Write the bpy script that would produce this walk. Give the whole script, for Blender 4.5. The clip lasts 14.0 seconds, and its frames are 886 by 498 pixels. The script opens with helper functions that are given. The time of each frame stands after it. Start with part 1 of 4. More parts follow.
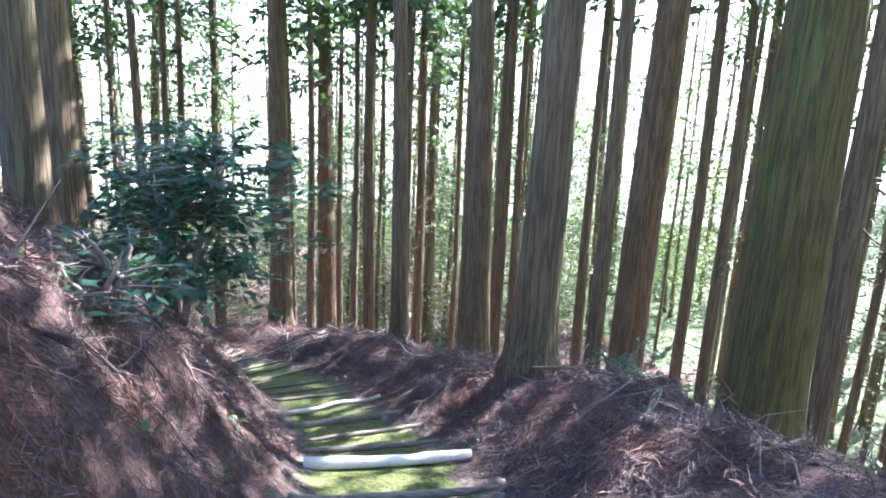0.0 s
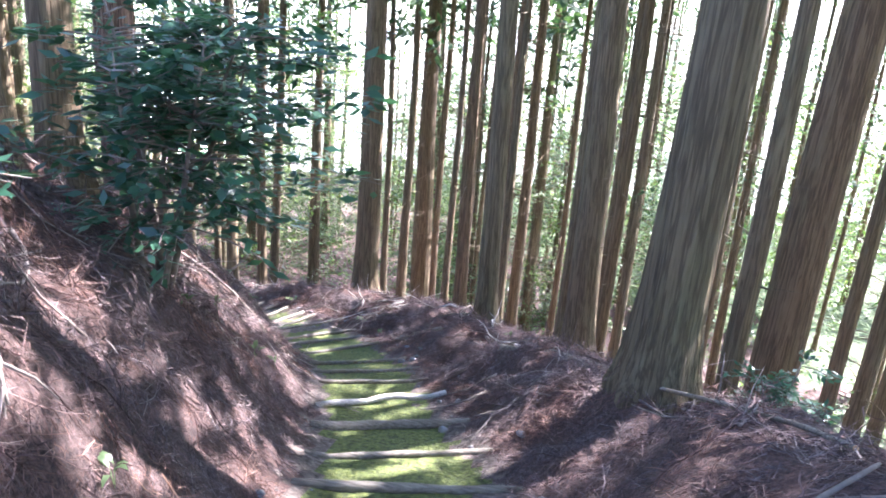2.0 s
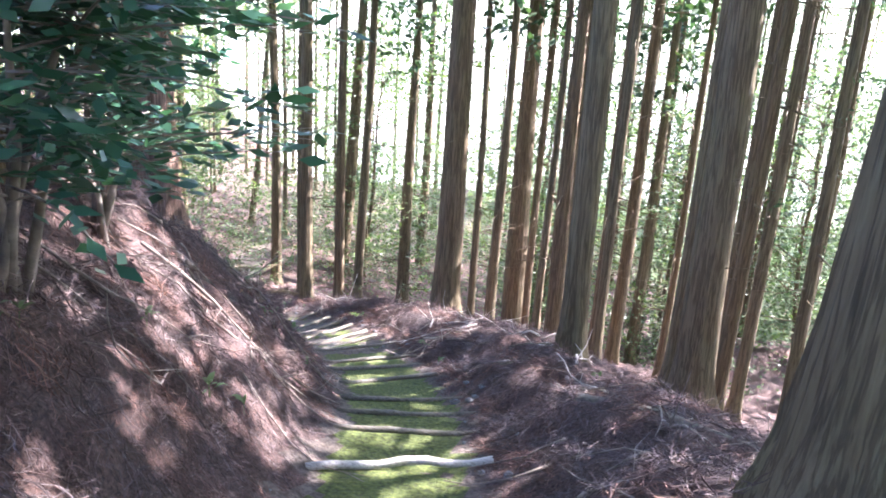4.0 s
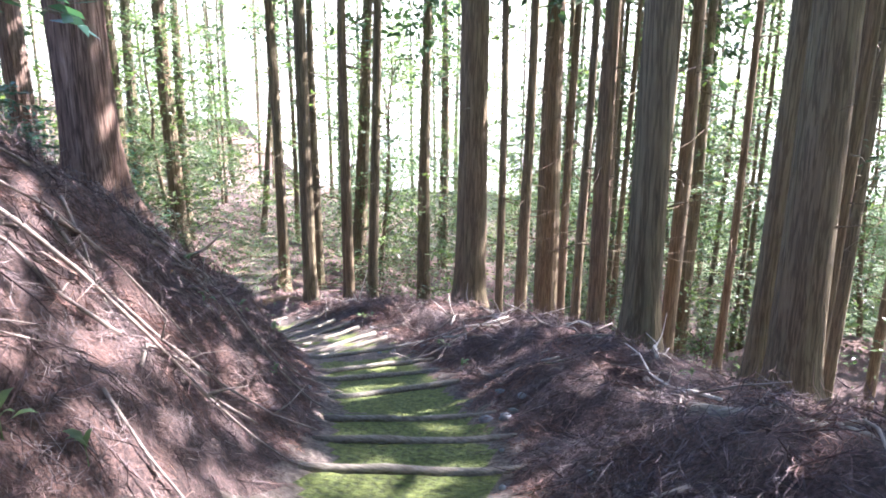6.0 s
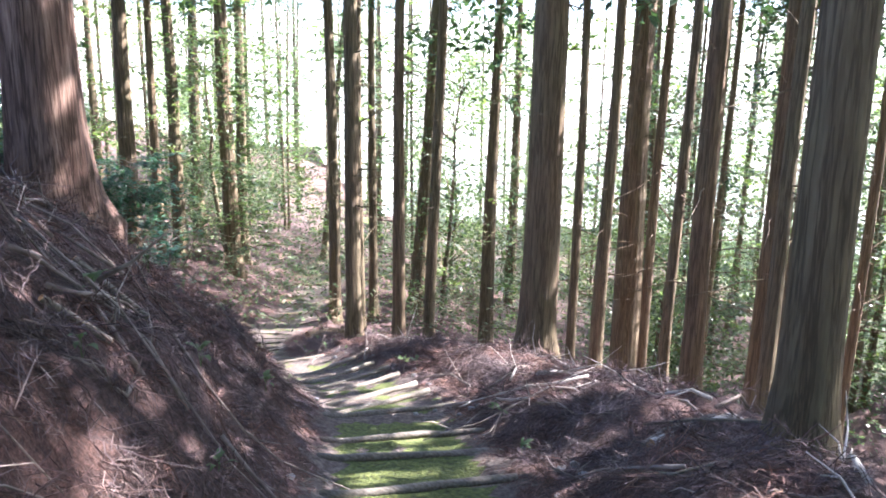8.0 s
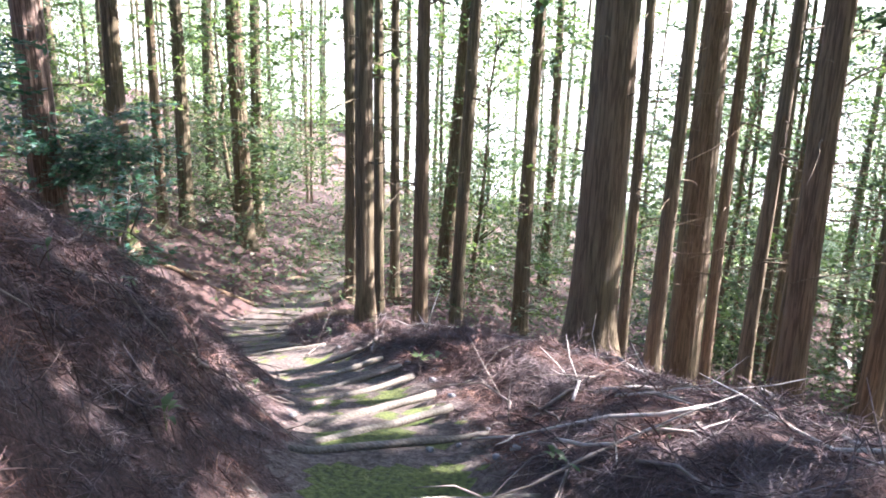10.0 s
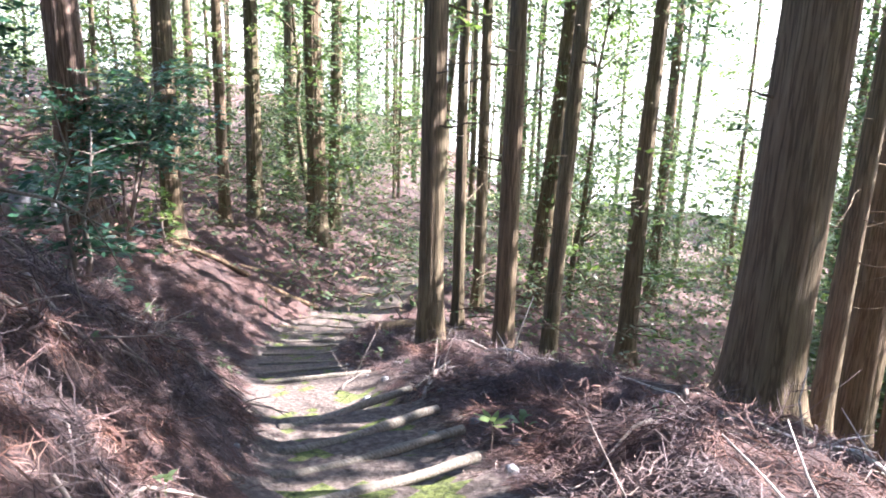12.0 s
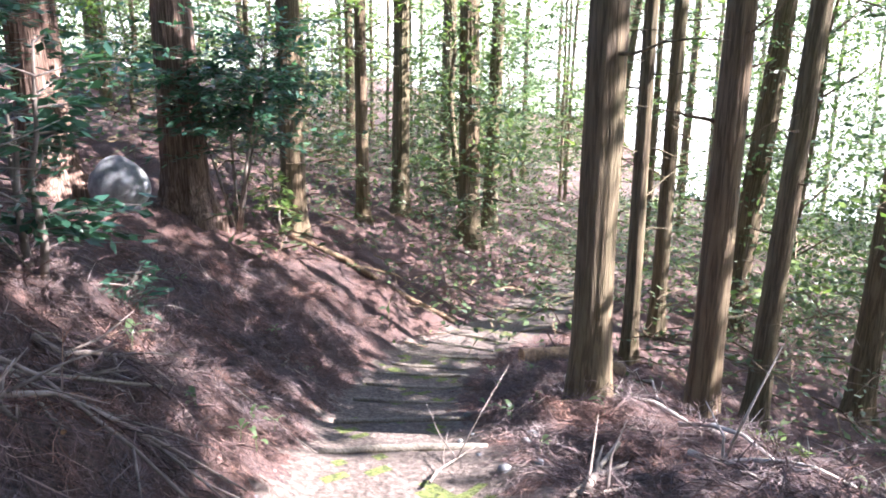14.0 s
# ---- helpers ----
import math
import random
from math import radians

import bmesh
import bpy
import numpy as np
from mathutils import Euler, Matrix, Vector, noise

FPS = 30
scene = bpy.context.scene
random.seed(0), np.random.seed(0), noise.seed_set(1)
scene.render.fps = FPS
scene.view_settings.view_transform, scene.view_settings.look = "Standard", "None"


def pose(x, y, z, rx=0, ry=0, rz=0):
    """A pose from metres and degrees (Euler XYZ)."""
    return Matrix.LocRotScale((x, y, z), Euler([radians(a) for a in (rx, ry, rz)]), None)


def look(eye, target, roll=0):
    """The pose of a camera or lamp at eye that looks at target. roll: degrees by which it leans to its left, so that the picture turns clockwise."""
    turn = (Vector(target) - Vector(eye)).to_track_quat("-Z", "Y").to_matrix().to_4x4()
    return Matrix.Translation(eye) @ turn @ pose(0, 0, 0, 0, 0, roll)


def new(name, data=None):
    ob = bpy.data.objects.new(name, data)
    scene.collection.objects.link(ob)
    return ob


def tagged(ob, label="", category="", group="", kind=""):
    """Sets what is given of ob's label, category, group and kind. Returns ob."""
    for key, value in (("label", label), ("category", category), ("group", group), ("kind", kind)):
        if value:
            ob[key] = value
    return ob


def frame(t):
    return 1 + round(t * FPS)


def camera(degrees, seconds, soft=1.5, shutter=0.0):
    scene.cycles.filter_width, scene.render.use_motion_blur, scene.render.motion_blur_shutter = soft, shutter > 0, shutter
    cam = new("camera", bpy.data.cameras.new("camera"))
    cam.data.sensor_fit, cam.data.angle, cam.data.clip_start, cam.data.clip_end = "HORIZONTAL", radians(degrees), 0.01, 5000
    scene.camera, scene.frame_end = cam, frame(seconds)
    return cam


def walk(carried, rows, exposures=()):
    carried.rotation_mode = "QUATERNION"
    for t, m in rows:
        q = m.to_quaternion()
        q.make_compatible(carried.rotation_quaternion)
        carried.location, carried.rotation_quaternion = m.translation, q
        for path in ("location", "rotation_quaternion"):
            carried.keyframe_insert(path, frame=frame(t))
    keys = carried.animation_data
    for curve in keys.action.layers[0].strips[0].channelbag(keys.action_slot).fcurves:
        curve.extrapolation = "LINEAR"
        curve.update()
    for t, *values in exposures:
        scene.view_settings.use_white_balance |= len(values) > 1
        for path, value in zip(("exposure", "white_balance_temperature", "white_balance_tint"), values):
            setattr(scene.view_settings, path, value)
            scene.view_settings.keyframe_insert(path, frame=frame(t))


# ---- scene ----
cam = camera(65.20, 14.0, soft=1.8)
# seconds, eye, target, roll
PATH = [
    (0, (0.000, 0.000, -0.000), (0.000, 1.939, -0.489), 2.41),
    (0.5, (0.071, 0.541, -0.191), (-0.081, 2.470, -0.696), 3.05),
    (1, (0.093, 1.094, -0.362), (-0.084, 3.009, -0.911), 2.85),
    (1.5, (0.178, 1.640, -0.538), (-0.173, 3.514, -1.140), 2.55),
    (2, (0.125, 2.160, -0.711), (-0.180, 4.049, -1.293), 4.45),
    (2.5, (0.237, 2.702, -0.956), (-0.118, 4.597, -1.488), 4.95),
    (3, (0.303, 3.222, -1.160), (-0.006, 5.127, -1.686), 5.11),
    (3.5, (0.245, 3.747, -1.271), (-0.255, 5.606, -1.811), 3.44),
    (4, (0.227, 4.231, -1.402), (-0.389, 6.053, -1.950), 3.74),
    (4.2, (0.176, 4.420, -1.509), (-0.447, 6.232, -2.083), 3.81),
    (6.3, (-0.394, 6.446, -2.500), (-1.088, 8.253, -3.002), 0.44),
    (6.5, (-0.421, 6.630, -2.544), (-1.126, 8.438, -3.027), 0.69),
    (7, (-0.629, 7.074, -2.709), (-1.316, 8.890, -3.188), 1.41),
    (7.5, (-0.821, 7.556, -2.874), (-1.603, 9.340, -3.329), 1.36),
    (8, (-0.993, 8.105, -3.002), (-1.869, 9.850, -3.433), 1.13),
    (8.5, (-1.181, 8.483, -3.141), (-2.095, 10.192, -3.634), 0.72),
    (8.7, (-1.278, 8.668, -3.223), (-2.194, 10.373, -3.726), 0.97),
    (10.8, (-2.591, 11.231, -4.050), (-3.568, 12.909, -4.529), 1.64),
    (11, (-2.728, 11.489, -4.151), (-3.738, 13.146, -4.638), 1.23),
    (11.5, (-3.060, 12.080, -4.360), (-4.210, 13.628, -4.889), 1.36),
    (12, (-3.427, 12.649, -4.504), (-4.598, 14.196, -4.990), 1.73),
    (12.5, (-3.865, 13.333, -4.749), (-5.176, 14.767, -5.223), 1.20),
    (13, (-4.327, 13.877, -4.921), (-5.741, 15.211, -5.389), 0.74),
    (13.5, (-4.738, 14.432, -5.115), (-6.218, 15.696, -5.577), -0.10),
    (14, (-5.112, 14.859, -5.238), (-6.628, 16.073, -5.715), 0.56),
]
walk(cam, [(t, look(eye, target, roll)) for t, eye, target, roll in PATH],
     exposures=[(0.0, 3.3, 5650, 24), (2.5, 3.6, 5750, 28), (7.0, 3.25, 5850, 27), (11.0, 3.05, 5900, 27), (14.0, 3.05, 5900, 27)])

# ---- sky and sun ----
SUN_BEARING, SUN_HEIGHT = 46.0, 43.0   # degrees clockwise from +y, and above the horizon
world = bpy.data.worlds.new("sky")
scene.world = world
world.use_nodes = True
sky = world.node_tree.nodes.new("ShaderNodeTexSky")
sky.sky_type, sky.sun_disc = "NISHITA", False
sky.sun_elevation, sky.sun_rotation = radians(SUN_HEIGHT), radians(SUN_BEARING)
backg = world.node_tree.nodes["Background"]
backg.inputs["Strength"].default_value = 0.13
world.node_tree.links.new(sky.outputs["Color"], backg.inputs["Color"])
sun = new("sun", bpy.data.lights.new("sun", "SUN"))
sun.data.energy, sun.data.angle, sun.data.color = 5.0, radians(0.5), (1.0, 0.95, 0.86)
b, e = radians(SUN_BEARING), radians(SUN_HEIGHT)
sun.matrix_world = look((0, 0, 0), (-math.sin(b) * math.cos(e), -math.cos(b) * math.cos(e), -math.sin(e)))


# ---- materials ----
def material(name, build):
    m = bpy.data.materials.new(name)
    m.use_nodes = True
    nt = m.node_tree
    build(nt, nt.nodes["Principled BSDF"])
    return m


def node(nt, kind, **inputs):
    n = nt.nodes.new("ShaderNode" + kind)
    for key, value in inputs.items():
        n.inputs[key].default_value = value
    return n


def ramp(nt, fac, stops):
    n = nt.nodes.new("ShaderNodeValToRGB")
    while len(n.color_ramp.elements) < len(stops):
        n.color_ramp.elements.new(0.5)
    for el, (p, c) in zip(n.color_ramp.elements, stops):
        el.position, el.color = p, (*c, 1)
    nt.links.new(fac, n.inputs["Fac"])
    return n.outputs["Color"]


def mix(nt, fac, a, b, mode="MIX"):
    n = nt.nodes.new("ShaderNodeMix")
    n.data_type, n.blend_type = "RGBA", mode
    for sock, v in ((n.inputs[0], fac), (n.inputs[6], a), (n.inputs[7], b)):
        if hasattr(v, "is_output"):
            nt.links.new(v, sock)
        else:
            sock.default_value = v if isinstance(v, float) else (*v, 1)
    return n.outputs[2]


def noise_at(nt, scale, stretch=(1, 1, 1), detail=4.0, coord="Object", rough=0.55):
    tc = nt.nodes.new("ShaderNodeTexCoord")
    mp = nt.nodes.new("ShaderNodeMapping")
    mp.inputs["Scale"].default_value = stretch
    n = node(nt, "TexNoise", Scale=scale, Detail=detail, Roughness=rough)
    nt.links.new(tc.outputs[coord], mp.inputs["Vector"])
    nt.links.new(mp.outputs["Vector"], n.inputs["Vector"])
    return n.outputs["Fac"]


def bump(nt, bsdf, height, strength, distance):
    n = node(nt, "Bump", Strength=strength, Distance=distance)
    nt.links.new(height, n.inputs["Height"])
    nt.links.new(n.outputs["Normal"], bsdf.inputs["Normal"])


def bark_build(tones, washes):
    def build(nt, bsdf):
        wide = noise_at(nt, 1.0, (3, 3, 0.5))
        fine = noise_at(nt, 1.0, (46, 46, 3.2), 6.0, rough=0.65)
        strips = noise_at(nt, 1.0, (15, 15, 1.1), 4.0)
        cracks = ramp(nt, noise_at(nt, 1.0, (19, 19, 1.0), 3.0, rough=0.6), [(0.43, (1, 1, 1)), (0.485, (0.3, 0.27, 0.24)), (0.515, (0.3, 0.27, 0.24)), (0.57, (1, 1, 1))])
        both = mix(nt, 0.3, mix(nt, 0.45, fine, strips), cracks, "MULTIPLY")
        col = ramp(nt, both, list(zip((0.3, 0.5, 0.7), tones)))
        wash = ramp(nt, wide, list(zip((0.42, 0.62), washes)))
        col = mix(nt, 0.75, col, wash, "OVERLAY")
        col = mix(nt, 0.38, col, cracks, "MULTIPLY")
        info = nt.nodes.new("ShaderNodeObjectInfo")
        tint = ramp(nt, info.outputs["Random"], [(0.0, (1.02, 0.9, 0.81)), (0.5, (0.98, 0.96, 0.88)), (1.0, (0.88, 0.92, 0.82))])
        nt.links.new(mix(nt, 1.0, col, tint, "MULTIPLY"), bsdf.inputs["Base Color"])
        bsdf.inputs["Roughness"].default_value = 0.9
        bump(nt, bsdf, both, 1.0, 0.035)
    return build


def litter_build(nt, bsdf):
    big = noise_at(nt, 1.1, detail=3.0)
    fine = noise_at(nt, 38.0, (1, 1, 1), 6.0, rough=0.7)
    fib = noise_at(nt, 9.0, (1, 6, 1), 5.0)
    col = ramp(nt, fine, [(0.32, (0.028, 0.02, 0.018)), (0.52, (0.085, 0.06, 0.051)), (0.7, (0.18, 0.128, 0.105))])
    red = ramp(nt, big, [(0.4, (0.46, 0.39, 0.39)), (0.66, (0.6, 0.42, 0.36))])
    col = mix(nt, 0.7, col, red, "OVERLAY")
    nt.links.new(col, bsdf.inputs["Base Color"])
    bsdf.inputs["Roughness"].default_value = 0.95
    h = mix(nt, 0.5, fine, fib)
    bump(nt, bsdf, h, 1.0, 0.05)


def plain_build(stops, scale, rough=0.8, stretch=(1, 1, 1), height=0.004, strength=0.5):
    def build(nt, bsdf):
        n = noise_at(nt, scale, stretch, 5.0)
        nt.links.new(ramp(nt, n, stops), bsdf.inputs["Base Color"])
        bsdf.inputs["Roughness"].default_value = rough
        bump(nt, bsdf, n, strength, height)
    return build


def leaf_build(dark, light, through_light=0.35, rough=0.4):
    def build(nt, bsdf):
        geo = nt.nodes.new("ShaderNodeNewGeometry")
        col = ramp(nt, geo.outputs["Random Per Island"], [(0.0, dark), (1.0, light)])
        nt.links.new(col, bsdf.inputs["Base Color"])
        bsdf.inputs["Roughness"].default_value = rough
        tr = nt.nodes.new("ShaderNodeBsdfTranslucent")
        nt.links.new(mix(nt, 1.0, col, (1.35, 1.45, 0.9), "MULTIPLY"), tr.inputs["Color"])
        sh = nt.nodes.new("ShaderNodeMixShader")
        sh.inputs[0].default_value = through_light
        nt.links.new(bsdf.outputs[0], sh.inputs[1])
        nt.links.new(tr.outputs[0], sh.inputs[2])
        nt.links.new(sh.outputs[0], nt.nodes["Material Output"].inputs["Surface"])
    return build


BARK = material("cedar_bark", bark_build(((0.1, 0.078, 0.053), (0.175, 0.143, 0.1), (0.26, 0.22, 0.16)), ((0.5, 0.45, 0.38), (0.45, 0.46, 0.35))))
MOSSY_BARK = material("mossy_bark", bark_build(((0.075, 0.063, 0.027), (0.125, 0.11, 0.046), (0.18, 0.165, 0.078)), ((0.48, 0.45, 0.32), (0.42, 0.47, 0.26))))
RED_BARK = material("shaggy_bark", bark_build(((0.06, 0.04, 0.031), (0.22, 0.165, 0.135), (0.44, 0.37, 0.32)), ((0.52, 0.46, 0.43), (0.5, 0.46, 0.44))))
LITTER = material("cedar_litter", litter_build)
SOIL = material("trodden_soil", plain_build([(0.3, (0.045, 0.034, 0.027)), (0.5, (0.1, 0.078, 0.062)), (0.72, (0.19, 0.155, 0.125))], 22.0, 0.95, height=0.03, strength=0.9))
MOSS = material("path_moss", plain_build([(0.3, (0.032, 0.04, 0.012)), (0.52, (0.09, 0.112, 0.024)), (0.75, (0.17, 0.19, 0.05))], 26.0, 0.95, height=0.03, strength=0.9))
GREEN_FLOOR = material("herb_covered_floor", plain_build([(0.3, (0.03, 0.04, 0.02)), (0.5, (0.075, 0.11, 0.04)), (0.72, (0.15, 0.2, 0.075))], 3.0, 0.9, height=0.2, strength=1.0))
GREY_LOG = material("weathered_log", plain_build([(0.3, (0.085, 0.074, 0.054)), (0.5, (0.165, 0.146, 0.11)), (0.75, (0.27, 0.245, 0.195))], 5.0, 0.85, (1, 14, 14), 0.01))
# Pale wood of its own, lightened further for the sunlight on it.
WHITE_LOG = material("white_log", plain_build([(0.3, (0.55, 0.53, 0.47)), (0.5, (0.74, 0.72, 0.65)), (0.75, (0.82, 0.8, 0.74))], 5.0, 0.75, (1, 14, 14), 0.006))
PALE_LOG = material("bleached_log", plain_build([(0.3, (0.3, 0.27, 0.22)), (0.5, (0.52, 0.48, 0.41)), (0.75, (0.68, 0.64, 0.56))], 5.0, 0.8, (1, 14, 14), 0.008))
CUT_WOOD = material("cut_wood", plain_build([(0.3, (0.3, 0.17, 0.09)), (0.6, (0.5, 0.31, 0.17)), (0.8, (0.6, 0.42, 0.27))], 14.0, 0.8))
TWIG = material("dead_twig", plain_build([(0.3, (0.1, 0.08, 0.065)), (0.55, (0.24, 0.2, 0.165)), (0.75, (0.4, 0.35, 0.3))], 9.0, 0.85))
STONE = material("grey_stone", plain_build([(0.3, (0.1, 0.105, 0.105)), (0.5, (0.19, 0.2, 0.2)), (0.75, (0.3, 0.31, 0.3))], 9.0, 0.85, height=0.01))


def frond_build(nt, bsdf):
    geo = nt.nodes.new("ShaderNodeNewGeometry")
    fresh = [(0.0, (0.06, 0.031, 0.024)), (0.45, (0.125, 0.063, 0.046)), (0.8, (0.2, 0.102, 0.07)), (1.0, (0.29, 0.18, 0.12))]
    old = [(0.0, (0.042, 0.03, 0.029)), (0.45, (0.09, 0.065, 0.061)), (0.8, (0.145, 0.108, 0.1)), (0.95, (0.19, 0.15, 0.135)), (1.0, (0.29, 0.25, 0.22))]
    patch = ramp(nt, noise_at(nt, 1.7, detail=3.0), [(0.46, (0, 0, 0)), (0.62, (1, 1, 1))])
    col = mix(nt, patch, ramp(nt, geo.outputs["Random Per Island"], old), ramp(nt, geo.outputs["Random Per Island"], fresh))
    nt.links.new(col, bsdf.inputs["Base Color"])
    bsdf.inputs["Roughness"].default_value = 0.8


DEAD_FROND = material("dead_cedar_frond", frond_build)
SHRUB_LEAF = material("shrub_leaf", leaf_build((0.022, 0.07, 0.045), (0.06, 0.15, 0.085), 0.35, 0.28))
CEDAR_LEAF = material("cedar_foliage", leaf_build((0.02, 0.05, 0.022), (0.06, 0.11, 0.04), 0.3, 0.55))
BRIGHT_LEAF = material("young_leaf", leaf_build((0.075, 0.135, 0.035), (0.19, 0.27, 0.075), 0.45, 0.4))
BRUSH_LEAF = material("undergrowth_leaf", leaf_build((0.035, 0.068, 0.034), (0.14, 0.2, 0.085), 0.42, 0.45))


# Glows by itself: white haze and sunlit leaf green painted into the emission.
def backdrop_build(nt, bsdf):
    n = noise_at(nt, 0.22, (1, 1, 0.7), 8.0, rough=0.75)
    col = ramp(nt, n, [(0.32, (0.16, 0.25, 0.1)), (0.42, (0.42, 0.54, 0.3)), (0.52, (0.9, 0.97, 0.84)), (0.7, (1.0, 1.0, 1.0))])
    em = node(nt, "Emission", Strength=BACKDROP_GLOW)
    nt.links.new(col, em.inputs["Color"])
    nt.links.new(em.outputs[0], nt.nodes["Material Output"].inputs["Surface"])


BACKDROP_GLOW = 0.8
BACKDROP = material("glowing_distance", backdrop_build)

# ---- the lie of the land ----
# the middle of the path: x, y, height; rise of the cut bank and slope above it; height of the berm; where the drop begins, its slope
LANE = [
    (1.2, -30.0, 8.6, 1.5, 0.35, 0.55, 2.3, 0.8),
    (0.5, -8.0, 1.5, 1.6, 0.35, 0.55, 2.3, 0.85),
    (0.0, 0.0, -1.25, 2.0, 0.35, 0.6, 2.3, 0.85),
    (-0.1, 1.6, -1.8, 2.0, 0.35, 0.6, 2.3, 0.85),
    (-0.32, 3.7, -2.53, 2.0, 0.35, 0.6, 2.4, 0.85),
    (-0.5, 5.1, -3.06, 1.95, 0.36, 0.6, 2.5, 0.85),
    (-1.0, 6.9, -3.8, 1.85, 0.37, 0.57, 2.6, 0.82),
    (-1.4, 8.12, -4.25, 1.75, 0.38, 0.52, 2.6, 0.75),
    (-2.25, 10.33, -5.0, 1.75, 0.4, 0.38, 2.6, 0.62),
    (-3.5, 12.36, -5.68, 1.65, 0.42, 0.33, 2.6, 0.53),
    (-4.81, 14.09, -6.3, 1.45, 0.43, 0.27, 2.5, 0.45),
    (-6.42, 15.68, -6.9, 1.2, 0.44, 0.17, 2.3, 0.42),
    (-8.3, 17.0, -7.5, 0.9, 0.44, 0.08, 2.1, 0.4),
    (-10.5, 18.55, -8.45, 0.6, 0.44, 0.12, 2.0, 0.38),
    (-12.75, 20.95, -9.2, 0.45, 0.44, 0.15, 2.2, 0.36),
    (-14.3, 23.9, -9.9, 0.4, 0.44, 0.2, 2.5, 0.35),
    (-16.5, 27.6, -10.5, 0.2, 0.44, 0.1, 2.5, 0.33),
    (-19.0, 32.0, -11.0, 0.1, 0.42, 0.0, 2.5, 0.3),
    (-24.0, 40.0, -11.6, 0.1, 0.35, 0.0, 2.5, 0.3),
    (-36.0, 58.0, -13.0, 0.0, 0.25, 0.0, 2.5, 0.3),
]


def smooth_lane(rows, step=0.25):
    a = np.array(rows)
    out = []
    for i in range(len(a) - 1):
        p0, p1, p2, p3 = a[max(i - 1, 0)], a[i], a[i + 1], a[min(i + 2, len(a) - 1)]
        n = max(2, int(np.hypot(*(p2 - p1)[:2]) / step))
        ch = np.hypot(*(p2 - p1)[:2])
        m1 = (p2 - p0) / max(np.hypot(*(p2 - p0)[:2]), 1e-6) * ch
        m2 = (p3 - p1) / max(np.hypot(*(p3 - p1)[:2]), 1e-6) * ch
        for u in np.arange(n) / n:
            out.append((2 * u**3 - 3 * u**2 + 1) * p1 + (u**3 - 2 * u**2 + u) * m1 + (3 * u**2 - 2 * u**3) * p2 + (u**3 - u**2) * m2)
    out.append(a[-1])
    return np.array(out)


WAY = smooth_lane(LANE)
WAY_S = np.r_[0, np.cumsum(np.hypot(*np.diff(WAY[:, :2], axis=0).T))]
WAY_S -= np.interp(0.0, WAY[:, 1], WAY_S)   # metres along the path from y = 0


def along(x, y):
    """Metres along the path and to its left, for arrays of places."""
    x, y = np.atleast_1d(np.asarray(x, float)), np.atleast_1d(np.asarray(y, float))
    s, d = np.empty(x.shape), np.empty(x.shape)
    for k in range(0, len(x), 4000):
        xs, ys = x[k:k + 4000, None], y[k:k + 4000, None]
        ax, ay = WAY[:-1, 0], WAY[:-1, 1]
        bx, by = np.diff(WAY[:, 0]), np.diff(WAY[:, 1])
        ln2 = bx**2 + by**2
        u = np.clip(((xs - ax) * bx + (ys - ay) * by) / ln2, 0, 1)
        ox, oy = xs - ax - u * bx, ys - ay - u * by
        q = ox**2 + oy**2
        i = q.argmin(1)
        r = np.arange(len(i))
        s[k:k + 4000] = WAY_S[i] + u[r, i] * np.sqrt(ln2[i])
        side = np.sign(bx[i] * oy[r, i] - by[i] * ox[r, i])
        d[k:k + 4000] = np.sqrt(q[r, i]) * np.where(side == 0, 1, side)
    return s, d


def soft_over(v, w):
    """0 below zero, v well above it, rounded over a width w."""
    return w * np.log1p(np.exp(np.clip(v / w, -30, 30)))


def lumps(x, y, size, seed):
    """Smooth bumps of about that size, between -1 and 1."""
    rng = np.random.default_rng(seed)
    out = 0 * x
    for _ in range(7):
        a, p, k = rng.uniform(0, 6.28), rng.uniform(0, 6.28), rng.uniform(0.7, 1.5) * 6.28 / size
        out = out + np.sin(k * (x * math.cos(a) + y * math.sin(a)) + p)
    return out / 4.0


# where the step logs lie, in metres along the path
STEPS = [-1.6, -0.8, 0.2, 1.2, 2.1, 3.0, 3.9, 4.85, 5.65, 6.5, 7.5, 8.5, 9.6, 10.3, 10.95, 12.05, 12.85, 13.5, 14.7, 15.25, 15.8, 16.6, 17.15, 17.7, 18.4, 20.1, 21.45, 22.6, 23.4, 24.1, 24.6, 25.4, 26.4, 27.4]


def lane_height(s):
    """The height of the path: treads a little tilted, dropping at each log."""
    z = np.interp(s, WAY_S, WAY[:, 2])
    st = np.array(STEPS)
    zt = np.interp(st, WAY_S, WAY[:, 2])
    i = np.clip(np.searchsorted(st, s, side="right") - 1, 0, len(st) - 2)
    u = (s - st[i]) / (st[i + 1] - st[i])
    tread = zt[i] + (zt[i + 1] - zt[i]) * (np.clip(u / 0.12, 0, 1) * 0.52 + 0.48 * u) - 0.03
    return np.where((s > st[0]) & (s < st[-1]), tread, z)


